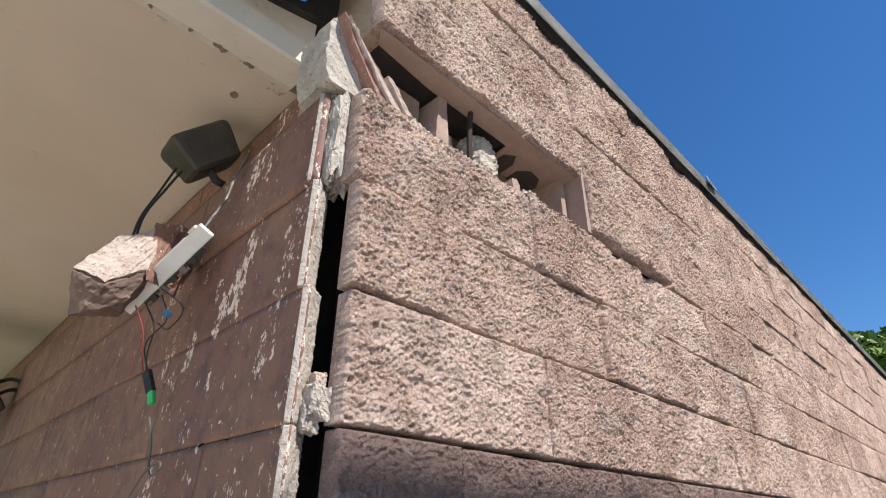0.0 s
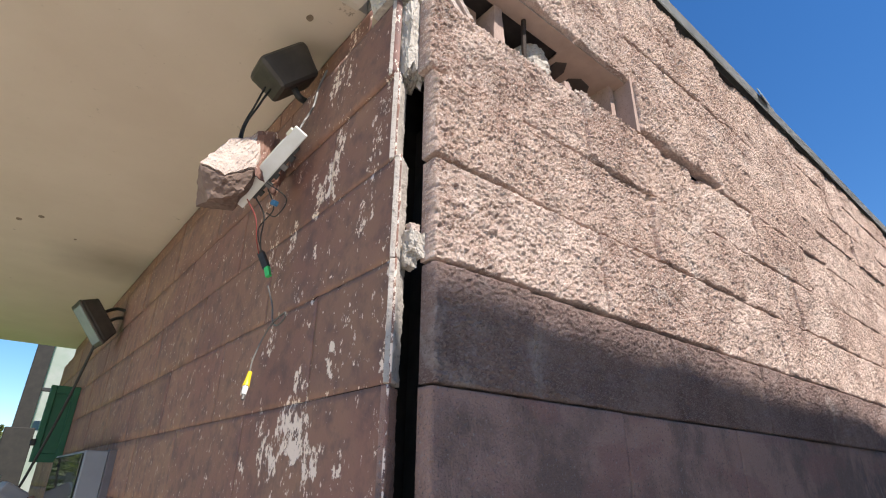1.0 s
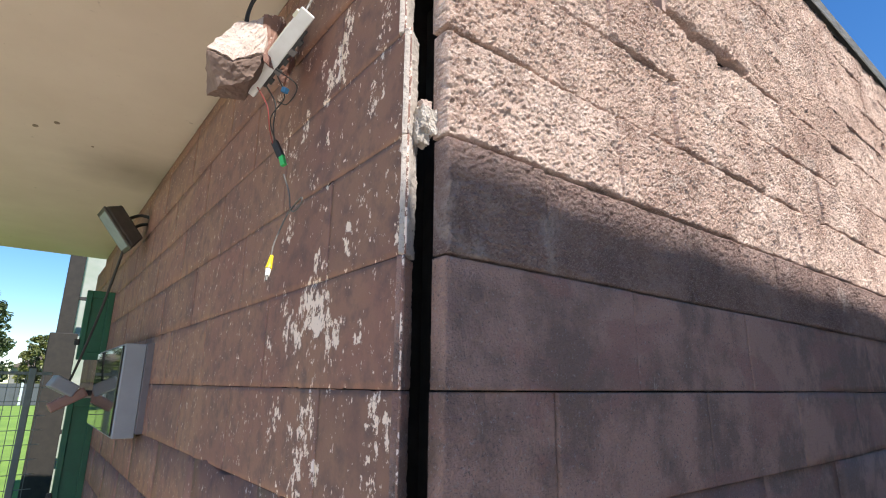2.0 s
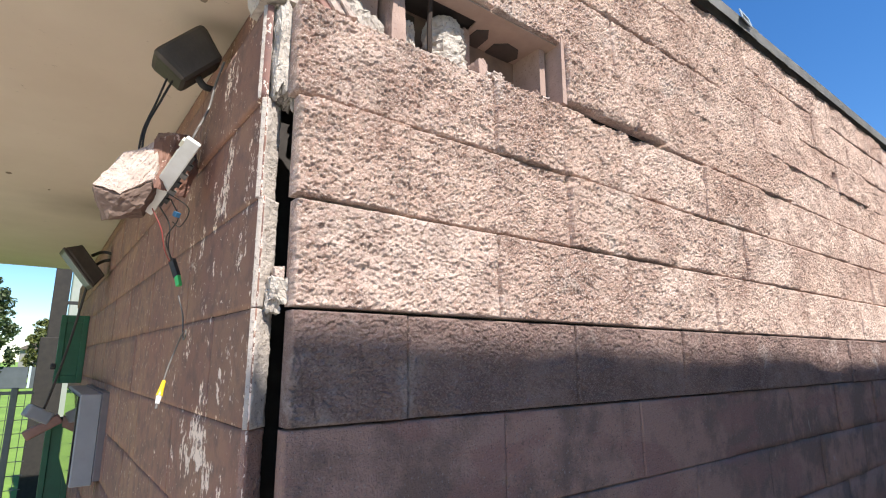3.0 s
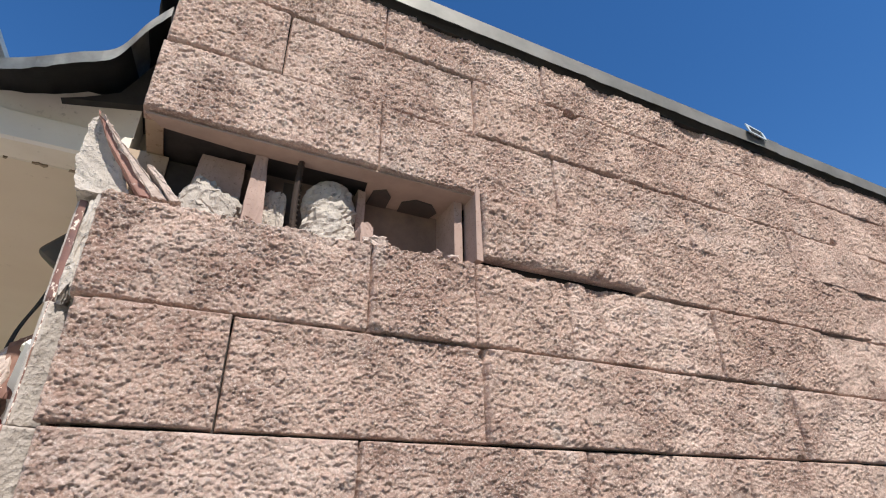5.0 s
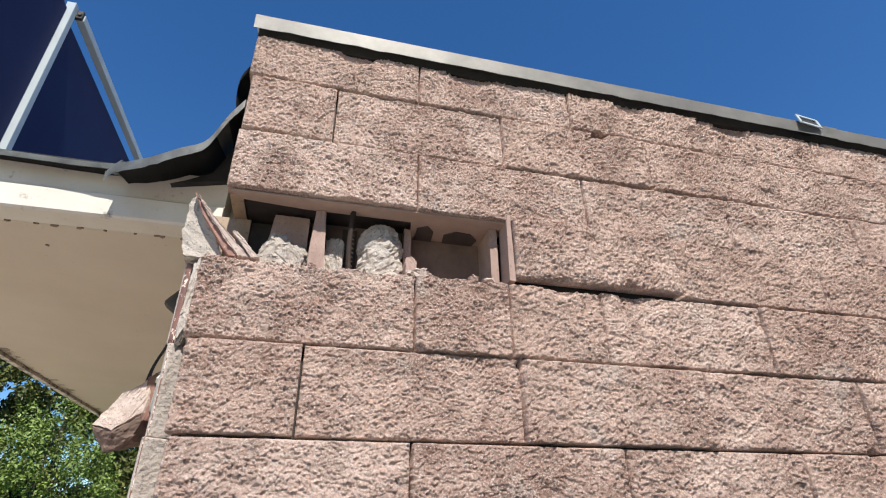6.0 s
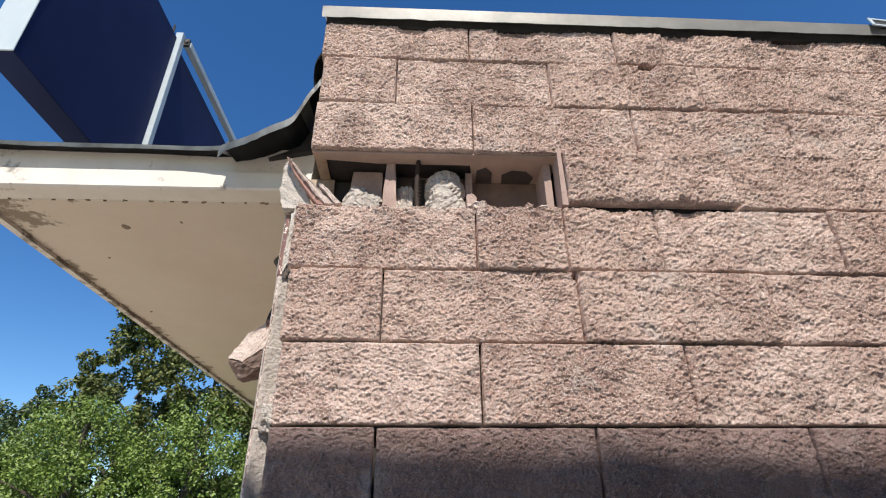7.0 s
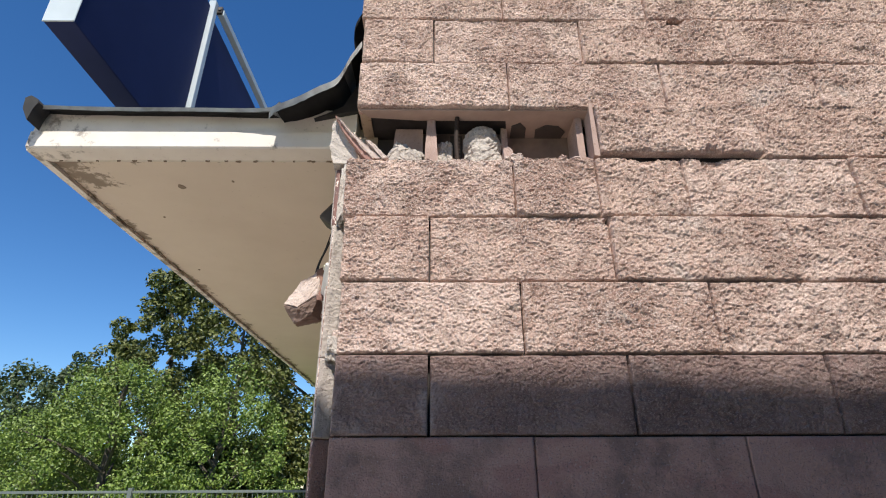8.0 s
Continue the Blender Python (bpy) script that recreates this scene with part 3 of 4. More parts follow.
def grout_lump(cx, cy, z0, z1, r, seed):
    bm = bmesh.new()
    nz, na = 30, 44
    rings = []
    for i in range(nz + 1):
        t = i / nz
        rr = r * (1 - 0.45 * max(0, (t - 0.72) / 0.28) ** 2.5)
        ring = []
        for k in range(na):
            a = 2 * math.pi * k / na
            p = Vector((math.cos(a), math.sin(a), t * 3))
            q = rr * (1 + 0.16 * noise.noise(p * 2.2 + Vector((seed, 0, 0))) + 0.12 * noise.noise(p * 6 + Vector((0, seed, 0))) + 0.10 * noise.noise(p * 15) + 0.05 * noise.noise(p * 34))
            ring.append(bm.verts.new((cx + q * math.cos(a) * 1.05, cy + q * math.sin(a) * 0.8, z0 + (z1 - z0) * t)))
        rings.append(ring)
    for a, b in zip(rings, rings[1:]):
        for k in range(na):
            bm.faces.new((a[k], a[(k + 1) % na], b[(k + 1) % na], b[k]))
    bm.faces.new(rings[-1])
    bm.faces.new(rings[0][::-1])
    return bm


part("grout", grout_lump(0.808, 0.705, 2.37, 2.575, 0.056, 5), GROUT, hollow, "rounded grey grout filling a core")
shard("web", [(0.868, 2.385), (0.902, 2.385), (0.898, 2.455), (0.884, 2.468), (0.870, 2.462)], 0.640, 0.700, WEB, hollow, "", (0, 0, 0), 0.8)
shard("web", [(0.872, 2.385), (0.895, 2.385), (0.893, 2.586), (0.874, 2.586)], 0.705, 0.757, WEB, hollow, "", (0, 0, 0), 0.45)
part("web", box(1.108, 0.650, 2.39, 1.130, 0.757, 2.586), WEB, hollow)
part("shell", prism([(1.139, 2.406), (1.156, 2.404), (1.153, 2.60), (1.146, 2.612), (1.141, 2.585)], "y", 0.597, 0.66), WEB, hollow, "thin standing shell of a broken block")
# Thin dark sheets on the underside, painted shade instead of cut holes.
part("void", prism([(0.908, 0.69), (0.935, 0.672), (0.957, 0.70), (0.962, 0.755), (0.91, 0.755)], "z", 2.5822, 2.587), CORE_SHADE, hollow)
part("void", prism([(0.995, 0.755), (0.990, 0.71), (1.02, 0.685), (1.065, 0.69), (1.092, 0.72), (1.085, 0.755)], "z", 2.5822, 2.587), CORE_SHADE, hollow)
for i, (x, s) in enumerate(((0.905, 0.022), (0.925, 0.014), (0.94, 0.011), (1.045, 0.016), (1.09, 0.017), (0.635, 0.012), (0.875, 0.011))):
    part("crumb", rubble((x, 0.615 + 0.01 * (i % 3), 2.403 + s * 0.2), (s * 1.5, s, s), 20 + i, 2, 0.5, (0, 0, 40 * i)), WEB if i % 2 else PALE, hollow)


def build_rebar():
    th = thing("reinforcing_bar", "rusty ribbed steel bar standing in the broken course", "steel bar", (0.725, 0.652, 2.38))
    bm = tube([(0, 0, 0), (-0.004, -0.002, 0.12), (0.004, -0.004, 0.262)], 0.0068, 8)
    ribs = [bm]
    for k in range(20):
        ribs.append(tube([(-0.0065, -0.0065, 0.005 + k * 0.0128), (0.0065, 0.0065, 0.010 + k * 0.0128)], 0.0032, 5, curve=False))
    part("bar", merge(*ribs), RUST, th)


build_rebar()


fragment = thing("broken_fragment", "tilted wedge of broken block with grey core and reddish skin", "rubble")
shard("core", [(0.335, 2.412), (0.425, 2.408), (0.385, 2.50), (0.335, 2.575), (0.322, 2.56), (0.322, 2.47)], 0.650, 0.755, GROUT, fragment, "grey broken concrete", (0, 0, 0))
shard("skin", [(0.335, 2.574), (0.346, 2.566), (0.392, 2.496), (0.466, 2.408), (0.440, 2.408), (0.372, 2.500)], 0.625, 0.662, SKIN, fragment, "reddish painted skin", (0, 0, 0), 0.6)
shard("broken_face", [(0.342, 2.566), (0.352, 2.558), (0.404, 2.494), (0.488, 2.408), (0.462, 2.408), (0.388, 2.498)], 0.618, 0.655, PALE, fragment, "pale broken edge", (0, 0, 0), 1.2)
shard("sliver", [(0.440, 2.470), (0.452, 2.470), (0.512, 2.405), (0.492, 2.405)], 0.612, 0.636, PALE, fragment, "", (0, 0, 0), 0.6)

# ---- side wall of smooth painted blocks ----
SIDE_X = 0.352
wall_side = thing("wall_side", "side wall of smooth blocks in flaking reddish-brown paint", "wall", kind="structure")
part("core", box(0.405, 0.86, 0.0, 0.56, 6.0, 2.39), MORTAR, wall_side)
SIDE_END = 6.0


def build_side_blocks():
    rnd = random.Random(9)
    for row in range(13):
        z0 = 0.2 * row
        z1 = z0 + 0.2 if row < 12 else 2.57
        start = 0.64 + (0.02 if row == 10 else 0.028 if row == 11 else 0.0) + rnd.uniform(-0.004, 0.004)
        x = SIDE_X - (0.006 if row == 11 else 0) + (0.040 if row == 12 else 0)
        first = 0.905 if row % 2 == 0 else 1.17
        if row == 12:
            start, first = 0.86, 1.40
        if row == 7:
            first = 1.21
        joints = [start]
        y = first
        while y < SIDE_END:
            joints.append(y)
            y += 0.522
        joints.append(SIDE_END)
        for k, (a, b) in enumerate(zip(joints, joints[1:])):
            cell = 0.012 if a < 1.6 and z0 > 1.1 else 0.03 if z0 > 1.1 else 0.08
            faced_block("block", -b, -a, z0, z1, (x + rnd.uniform(-0.0008, 0.0008), 0, 0), (-1, 0, 0), 0.0016, cell,
                        0.002 if k == 0 and row < 11 else 0.012 if k == 0 and row == 11 else 0.05, SIDE, wall_side, 900 + row * 31 + k, joint=0.0008)
        if row < 12:
            faced_block("broken_edge", 0.0, 0.050, z0, z1, (x + 0.0015, start + 0.001, 0), (0.65, -0.76, 0), 0.0055, 0.0036 if z0 > 1.1 else 0.03,
                        0.012, EDGE if row > 7 else PLINTH, wall_side, 1500 + row, joint=0.001)


build_side_blocks()
part("mortar_fill", rubble((0.385, 0.675, 2.30), (0.045, 0.06, 0.19), 31, 5, 0.22), GROUT, wall_side, "grey mortar left in the open corner crack")
for i, (x, y, z, s) in enumerate(((0.386, 0.642, 1.832, 0.032), (0.390, 0.648, 1.862, 0.018), (0.381, 0.65, 1.81, 0.026))):
    part("mortar_lump", rubble((x, y, z), (s, s, s * 1.3), 40 + i, 3, 0.3), GROUT if i != 1 else PALE, wall_side)

# ---- canopy, roof and flashings ----
canopy = thing("canopy", "cantilevered concrete canopy with beige soffit and damp stains at the edges", "canopy", kind="structure")
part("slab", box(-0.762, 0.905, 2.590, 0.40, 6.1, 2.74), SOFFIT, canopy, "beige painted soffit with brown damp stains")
part("fascia", prism([(0.80, 2.640), (0.80, 2.578), (0.806, 2.572), (0.88, 2.574), (0.906, 2.584), (0.906, 2.745), (0.812, 2.745), (0.812, 2.648)], "x", -0.772, 0.37), FASCIA, canopy, "cream fascia with a shallow moulding")
part("edge_beam", box(-0.782, 0.82, 2.574, -0.754, 6.1, 2.744), FASCIA, canopy)
part("roof_slab", box(0.402, 0.802, 2.60, WALL_END, 6.1, 2.75), RENDER_WALL, canopy)
part("end_wall", box(0.56, 5.9, 0.0, WALL_END, 6.05, 2.60), RENDER_WALL, canopy)
part("far_wall", box(WALL_END - 0.1, 0.802, 0.0, WALL_END, 5.9, 2.60), RENDER_WALL, canopy)


def hanging_holes():
    for i, (x, y, r) in enumerate(((0.29, 1.01, 0.009), (-0.36, 1.09, 0.014), (-0.142, 1.05, 0.005), (-0.65, 1.97, 0.006), (-0.55, 1.35, 0.005),
                                   (-0.22, 3.0, 0.012), (-0.14, 2.9, 0.012), (0.02, 3.1, 0.006))):
        pts = []
        for k in range(12):
            a = 2 * math.pi * k / 12
            q = r * (1 + 0.35 * noise.noise(Vector((math.cos(a), math.sin(a), i * 2.0))))
            pts.append((x + q * math.cos(a), y + 1.2 * q * math.sin(a)))
        part("spalled_spot", prism(pts, "z", 2.5875, 2.592), STAIN, canopy)
    rnd = random.Random(12)
    for i in range(16):
        x = -0.7 + i * 0.064 + rnd.uniform(-0.02, 0.02)
        s = rnd.uniform(0.002, 0.007) * (2.6 if i > 13 else 1)
        pts = []
        for k in range(11):
            a = 2 * math.pi * k / 11
            q = s * (1 + 0.5 * noise.noise(Vector((math.cos(a) * 1.5, math.sin(a) * 1.5, i * 3.0))))
            pts.append((x + 1.5 * q * math.cos(a), 0.885 + rnd.uniform(-0.004, 0.004) + 0.55 * q * math.sin(a)))
        part("spalled_spot", prism(pts, "z", 2.571, 2.579), STAIN, canopy)


hanging_holes()


def wavy_sheet(rows_front, rows_back, lip, thick, material, name, parent, label="", waves=0.003):
    """A sheet between a front and a back line, with a lip turned down along the front."""
    f, b = smooth_path(rows_front, 8), smooth_path(rows_back, 8)
    bm = bmesh.new()
    grid = []
    for i, (p, q) in enumerate(zip(f, b)):
        w = waves * noise.noise(Vector((i * 0.35, 1.0, 0.0)))
        low = p + Vector((0, 0.004 + w, -lip * (1 + 0.12 * noise.noise(Vector((i * 0.5, 4, 0))))))
        grid.append([bm.verts.new(v) for v in (low, p + Vector((0, w, w)), p.lerp(q, 0.33) + Vector((0, 0, w)), q)])
    for a, c in zip(grid, grid[1:]):
        for k in range(3):
            bm.faces.new((a[k], c[k], c[k + 1], a[k + 1]))
    bmesh.ops.solidify(bm, geom=bm.faces[:], thickness=thick)
    bmesh.ops.recalc_face_normals(bm, faces=bm.faces[:])
    return part(name, bm, material, parent, label)


flashing = thing("canopy_flashing", "weathered grey metal flashing, buckled where the canopy has torn loose", "flashing", kind="structure")
wavy_sheet([(-0.782, 0.756, 2.722), (-0.5, 0.760, 2.716), (-0.2, 0.758, 2.713), (0.0, 0.752, 2.706), (0.11, 0.742, 2.705)],
           [(-0.782, 1.0, 2.775), (-0.5, 1.0, 2.77), (-0.2, 1.0, 2.77), (0.0, 1.0, 2.765), (0.11, 1.0, 2.765)], 0.014, 0.002, ZINC, "sheet", flashing)
wavy_sheet([(0.10, 0.700, 2.672), (0.19, 0.668, 2.686), (0.26, 0.658, 2.722), (0.322, 0.655, 2.760), (0.362, 0.650, 2.852), (0.398, 0.645, 2.915)],
           [(0.10, 1.0, 2.75), (0.19, 1.0, 2.77), (0.26, 0.98, 2.80), (0.322, 0.95, 2.84), (0.362, 0.92, 2.92), (0.398, 0.90, 2.97)], 0.026, 0.002, ZINC, "lifted_sheet", flashing, "sheet bent up against the wall")
# Black layers under the sheets stand for their unlit undersides.
wavy_sheet([(-0.775, 0.770, 2.716), (-0.5, 0.772, 2.710), (-0.2, 0.772, 2.707), (0.0, 0.768, 2.700), (0.11, 0.762, 2.699)],
           [(-0.775, 1.0, 2.764), (-0.5, 1.0, 2.760), (-0.2, 1.0, 2.760), (0.0, 1.0, 2.755), (0.11, 1.0, 2.755)], 0.004, 0.002, FELT, "felt", flashing, "black layer that paints the sheet's underside dark")
wavy_sheet([(0.11, 0.712, 2.664), (0.19, 0.680, 2.678), (0.26, 0.670, 2.713), (0.318, 0.667, 2.750), (0.356, 0.662, 2.842), (0.392, 0.657, 2.906)],
           [(0.11, 1.0, 2.738), (0.19, 1.0, 2.757), (0.26, 0.98, 2.786), (0.318, 0.95, 2.826), (0.356, 0.92, 2.906), (0.392, 0.90, 2.958)], 0.006, 0.002, FELT, "felt", flashing, "black layer that paints the bent sheet's underside dark")
wavy_sheet([(0.088, 0.712, 2.655), (0.105, 0.700, 2.668), (0.125, 0.690, 2.684)],
           [(0.10, 0.80, 2.70), (0.12, 0.80, 2.71), (0.15, 0.80, 2.72)], 0.026, 0.002, ZINC, "torn_flap", flashing)
wavy_sheet([(0.372, 0.70, 2.90), (0.362, 0.68, 2.96), (0.368, 0.66, 3.01), (0.392, 0.65, 3.06)],
           [(0.395, 0.82, 2.90), (0.395, 0.82, 2.96), (0.395, 0.82, 3.02), (0.398, 0.82, 3.07)], 0.012, 0.003, FELT, "felt", flashing, "black felt peeling from the wall")
part("felt", prism([(-0.776, 2.735), (-0.758, 2.745), (-0.732, 2.730), (-0.724, 2.715), (-0.735, 2.69), (-0.742, 2.64), (-0.757, 2.665), (-0.771, 2.69)], "y", 0.735, 0.797), FELT, flashing, "curled black felt at the canopy corner")
# Black filler drawn for the shaded void under the lifted sheet.
part("upstand", prism([(0.22, 2.694), (0.322, 2.718), (0.408, 2.738), (0.408, 3.0), (0.392, 2.90), (0.362, 2.838), (0.322, 2.748), (0.26, 2.712)], "y", 0.79, 1.0), FELT, flashing, "black filler for the shaded void under the lifted sheet")
part("roof_felt", box(-0.80, 0.83, 2.746, 0.40, 6.1, 2.762), FELT, canopy)


def build_coping():
    coping = thing("coping", "bare metal coping along the top of the parapet", "coping", kind="structure")
    n = 5
    for k in range(n):
        x0 = 0.388 + k * (WALL_END - 0.388) / n
        x1 = 0.388 + (k + 1) * (WALL_END - 0.388) / n + 0.01
        f, b = [], []
        for i in range(9):
            x = x0 + (x1 - x0) * i / 8
            w = 0.0035 * noise.noise(Vector((x * 2.1, 3.0, k)))
            f.append((x, 0.574 + w, 3.184 + w - 0.004 * (k % 2)))
            b.append((x, 0.83, 3.200 - 0.004 * (k % 2)))
        wavy_sheet(f, b, 0.050, 0.0016, ZINC_BRIGHT, "coping_sheet", coping, "", 0.0012)
    part("batten", box(0.40, 0.60, 3.118, WALL_END, 0.82, 3.180), DARK_WOOD, coping)
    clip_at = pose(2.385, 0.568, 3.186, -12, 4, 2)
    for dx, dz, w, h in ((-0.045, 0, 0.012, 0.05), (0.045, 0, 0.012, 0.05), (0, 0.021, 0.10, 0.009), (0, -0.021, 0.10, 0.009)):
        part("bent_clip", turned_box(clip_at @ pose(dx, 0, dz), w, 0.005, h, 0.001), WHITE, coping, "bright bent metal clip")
    # Black plate painted in place of the shade behind the clip frame.
    part("clip_hollow", turned_box(clip_at @ pose(0, 0.004, 0), 0.08, 0.003, 0.035), BLACK, coping, "black plate for the shade inside the clip")


build_coping()

# ---- sign on the canopy roof ----
def build_sign():
    th = thing("roof_sign", "large navy sign box with white metal frame on the canopy", "sign", (-0.66, 1.5, 2.76))
    o = Vector((0.66, -1.5, -2.76))

    def add(name, bm, mat, label=""):
        bm.transform(Matrix.Translation(o))
        return part(name, bm, mat, th, label)
    add("sign_box", box(-0.765, 0.675, 3.03, -0.652, 1.475, 4.04, 0.003), NAVY, "navy painted sheet metal")
    add("end_cap", box(-0.767, 0.668, 3.028, -0.650, 0.674, 4.042, 0.002), WHITE, "white end panel")
    add("post", box(-0.665, 1.476, 2.755, -0.625, 1.512, 4.085, 0.002), WHITE, "white square tube")
    add("post", box(-0.665, 4.20, 2.755, -0.625, 4.236, 4.06, 0.002), WHITE, "white square tube")
    add("back_panel", box(-0.70, 1.514, 2.95, -0.668, 5.2, 4.03, 0.002), NAVY, "navy painted sheet metal")
    add("rail", box(-0.632, 1.53, 4.025, -0.595, 5.2, 4.065, 0.002), WHITE, "white square tube")
    add("bracket", merge(box(-0.635, 1.512, 4.025, -0.60, 1.53, 4.075, 0.002), tube([(-0.612, 1.505, 4.05), (-0.612, 1.545, 4.05)], 0.010, 8, curve=False)), DARK_METAL)
    add("pin", tube([(-0.66, 1.44, 4.04), (-0.655, 1.43, 4.085)], 0.006, 6, curve=False), DARK_METAL)


build_sign()

# ---- fittings on the side wall ----
def floodlight(name, at, turn, size, label, lens=True, arm=None):
    th = thing(name, label, "floodlight", at)
    sx, sy, sz = size
    r = Euler([radians(a) for a in turn]).to_matrix().to_4x4()
    body = box(-sx / 2, -sy / 2, -sz / 2, sx / 2, sy / 2, sz / 2, min(size) * 0.2, 3)
    for v in body.verts:
        if v.co.z < 0:
            v.co.x *= 0.86
            v.co.y *= 0.86
    body.transform(r)
    part("housing", body, DARK_METAL, th)
    rim = box(-sx / 2 - 0.004, -sy / 2 - 0.004, sz / 2 - 0.006, sx / 2 + 0.004, sy / 2 + 0.004, sz / 2 + 0.006, 0.003)
    rim.transform(r)
    if lens:
        part("rim", rim, DARK_METAL, th)
    else:
        rim.free()
    if lens:
        g = box(-sx * 0.43, -sy * 0.42, sz / 2 + 0.004, sx * 0.43, sy * 0.42, sz / 2 + 0.0085, 0.001)
        g.transform(r)
        part("lens", g, LENS, th, "dusty glass")
    if arm:
        part("bracket", merge(*[tube(a, 0.009, 8) for a in arm]), BLACK, th)
    return th


floodlight("floodlight", (0.288, 1.115, 2.473), (8, -46, -10), (0.150, 0.112, 0.098), "dark floodlight knocked askew under the soffit", False,
           [[(0.02, -0.01, -0.04), (0.04, -0.01, -0.065), (0.068, 0.0, -0.062)]])
floodlight("floodlight", (0.225, 3.25, 2.225), (0, -128, 4), (0.245, 0.17, 0.085), "dark floodlight with dusty glass aimed down from the wall", True,
           [[(0.03, 0.0, 0.06), (0.08, 0.02, 0.09), (0.135, 0.0, 0.08)], [(0.04, 0.03, -0.0), (0.09, 0.03, 0.04), (0.137, 0.03, 0.05)]])


def build_wall_lamp():
    th = thing("wall_lamp", "grey twin-headed wall lamp on a brown bracket", "lamp", (0.16, 3.97, 1.36))
    part("head", turned_box(pose(-0.035, 0, 0.02, 0, 28, 12), 0.14, 0.11, 0.075, 0.012), GREY_PAINT, th)
    part("bracket", turned_box(pose(0.0, 0.01, -0.06, 0, -30, 0), 0.20, 0.08, 0.06, 0.012), plain("brown_plastic", (0.30, 0.16, 0.12), (0.24, 0.13, 0.10), 20, 0.5), th, "brown plastic base")
    part("arm", tube([(0.05, 0.0, -0.02), (0.12, 0.02, -0.02), (0.20, 0.02, -0.02)], 0.016, 8), BLACK, th)


build_wall_lamp()


def build_meter_box():
    th = thing("wall_cabinet", "grey sheet-metal wall cabinet with a glossy dark front", "cabinet", (0.28, 2.9, 1.375))
    part("body", box(-0.036, -0.34, -0.19, 0.045, 0.60, 0.19, 0.004), GREY_PAINT, th)
    part("back_plate", box(0.045, -0.345, -0.175, 0.079, 0.605, 0.195, 0.002), plain("purple_grey_steel", (0.16, 0.14, 0.15), (0.12, 0.11, 0.115), 10, 0.6), th)
    part("door", box(-0.044, -0.325, -0.18, -0.037, 0.59, 0.18, 0.002), GLASS, th, "glossy dark door")


build_meter_box()


def build_shutter(z0, z1, y, label):
    th = thing("shutter", label, "shutter", (0.352, y, (z0 + z1) / 2), "green shutters")
    h = (z1 - z0) / 2
    part("stile", box(-0.035, -0.018, -h, 0.0, 0.018, h, 0.003), GREEN_PAINT, th)
    part("stile", box(-0.165, -0.018, -h, -0.13, 0.018, h, 0.003), GREEN_PAINT, th)
    part("rail", box(-0.13, -0.016, h - 0.05, -0.035, 0.016, h, 0.002), GREEN_PAINT, th)
    part("rail", box(-0.13, -0.016, -h, -0.035, 0.016, -h + 0.05, 0.002), GREEN_PAINT, th)
    part("board", box(-0.13, -0.006, -h + 0.05, -0.035, 0.008, h - 0.05, 0.002), GREEN_PAINT, th)
    part("knob", turned_box(pose(-0.175, -0.01, -0.12, 0, 0, 0), 0.03, 0.03, 0.04, 0.006), BLACK, th)


build_shutter(1.55, 2.02, 4.35, "open green louvred shutter standing off the wall")
build_shutter(0.35, 1.30, 4.35, "open green louvred shutter below the cabinet")


def hull(points, seed):
    """A broken angular lump round the given corners."""
    bm = bmesh.new()
    for p in points:
        bm.verts.new(p)
    res = bmesh.ops.convex_hull(bm, input=bm.verts[:])
    bmesh.ops.delete(bm, geom=[v for v in bm.verts if not v.link_faces], context="VERTS")
    bmesh.ops.triangulate(bm, faces=bm.faces[:])
    bmesh.ops.subdivide_edges(bm, edges=bm.edges[:], cuts=9, use_grid_fill=True)
    off = Vector((seed, seed * 2, 0))
    for v in bm.verts:
        v.co += 0.005 * noise.noise_vector(v.co * 22 + off) + 0.003 * noise.noise_vector(v.co * 70 + off) + 0.0018 * noise.noise_vector(v.co * 190 + off)
    bmesh.ops.recalc_face_normals(bm, faces=bm.faces[:])
    return bm


def build_chunk():
    th = thing("block_fragment", "broken half block wedged against the wall, pale broken top", "rubble")
    part("fragment", hull([(0.118, 1.05, 2.085), (0.165, 1.05, 2.165), (0.235, 1.05, 2.215), (0.232, 1.045, 2.12), (0.17, 1.04, 2.07), (0.14, 1.16, 2.10), (0.18, 1.16, 2.195),
                          (0.265, 1.16, 2.245), (0.29, 1.13, 2.17), (0.22, 1.16, 2.08)], 5), PALE, th)
    part("skin", hull([(0.116, 1.052, 2.08), (0.17, 1.042, 2.066), (0.232, 1.047, 2.115), (0.215, 1.06, 2.05), (0.155, 1.07, 2.015), (0.15, 1.15, 2.03), (0.23, 1.16, 2.05), (0.29, 1.14, 2.16)], 6), DUSK, th, "reddish block underside")
    part("core", hull([(0.222, 1.048, 2.215), (0.232, 1.046, 2.10), (0.245, 1.16, 2.275), (0.315, 1.15, 2.285), (0.350, 1.16, 2.20), (0.315, 1.13, 2.11), (0.268, 1.07, 2.10), (0.275, 1.07, 2.245)], 7), SIDE, th, "brown painted inner face")


build_chunk()


def bar_between(a, b, w, t, bevel=0.002, up=(0, 0, 1)):
    a, b = Vector(a), Vector(b)
    d = (b - a).normalized()
    s = d.cross(Vector(up)).normalized()
    u = s.cross(d)
    m = Matrix((s, d, u)).transposed().to_4x4()
    m.translation = (a + b) / 2
    return turned_box(m, w, (b - a).length, t, bevel)


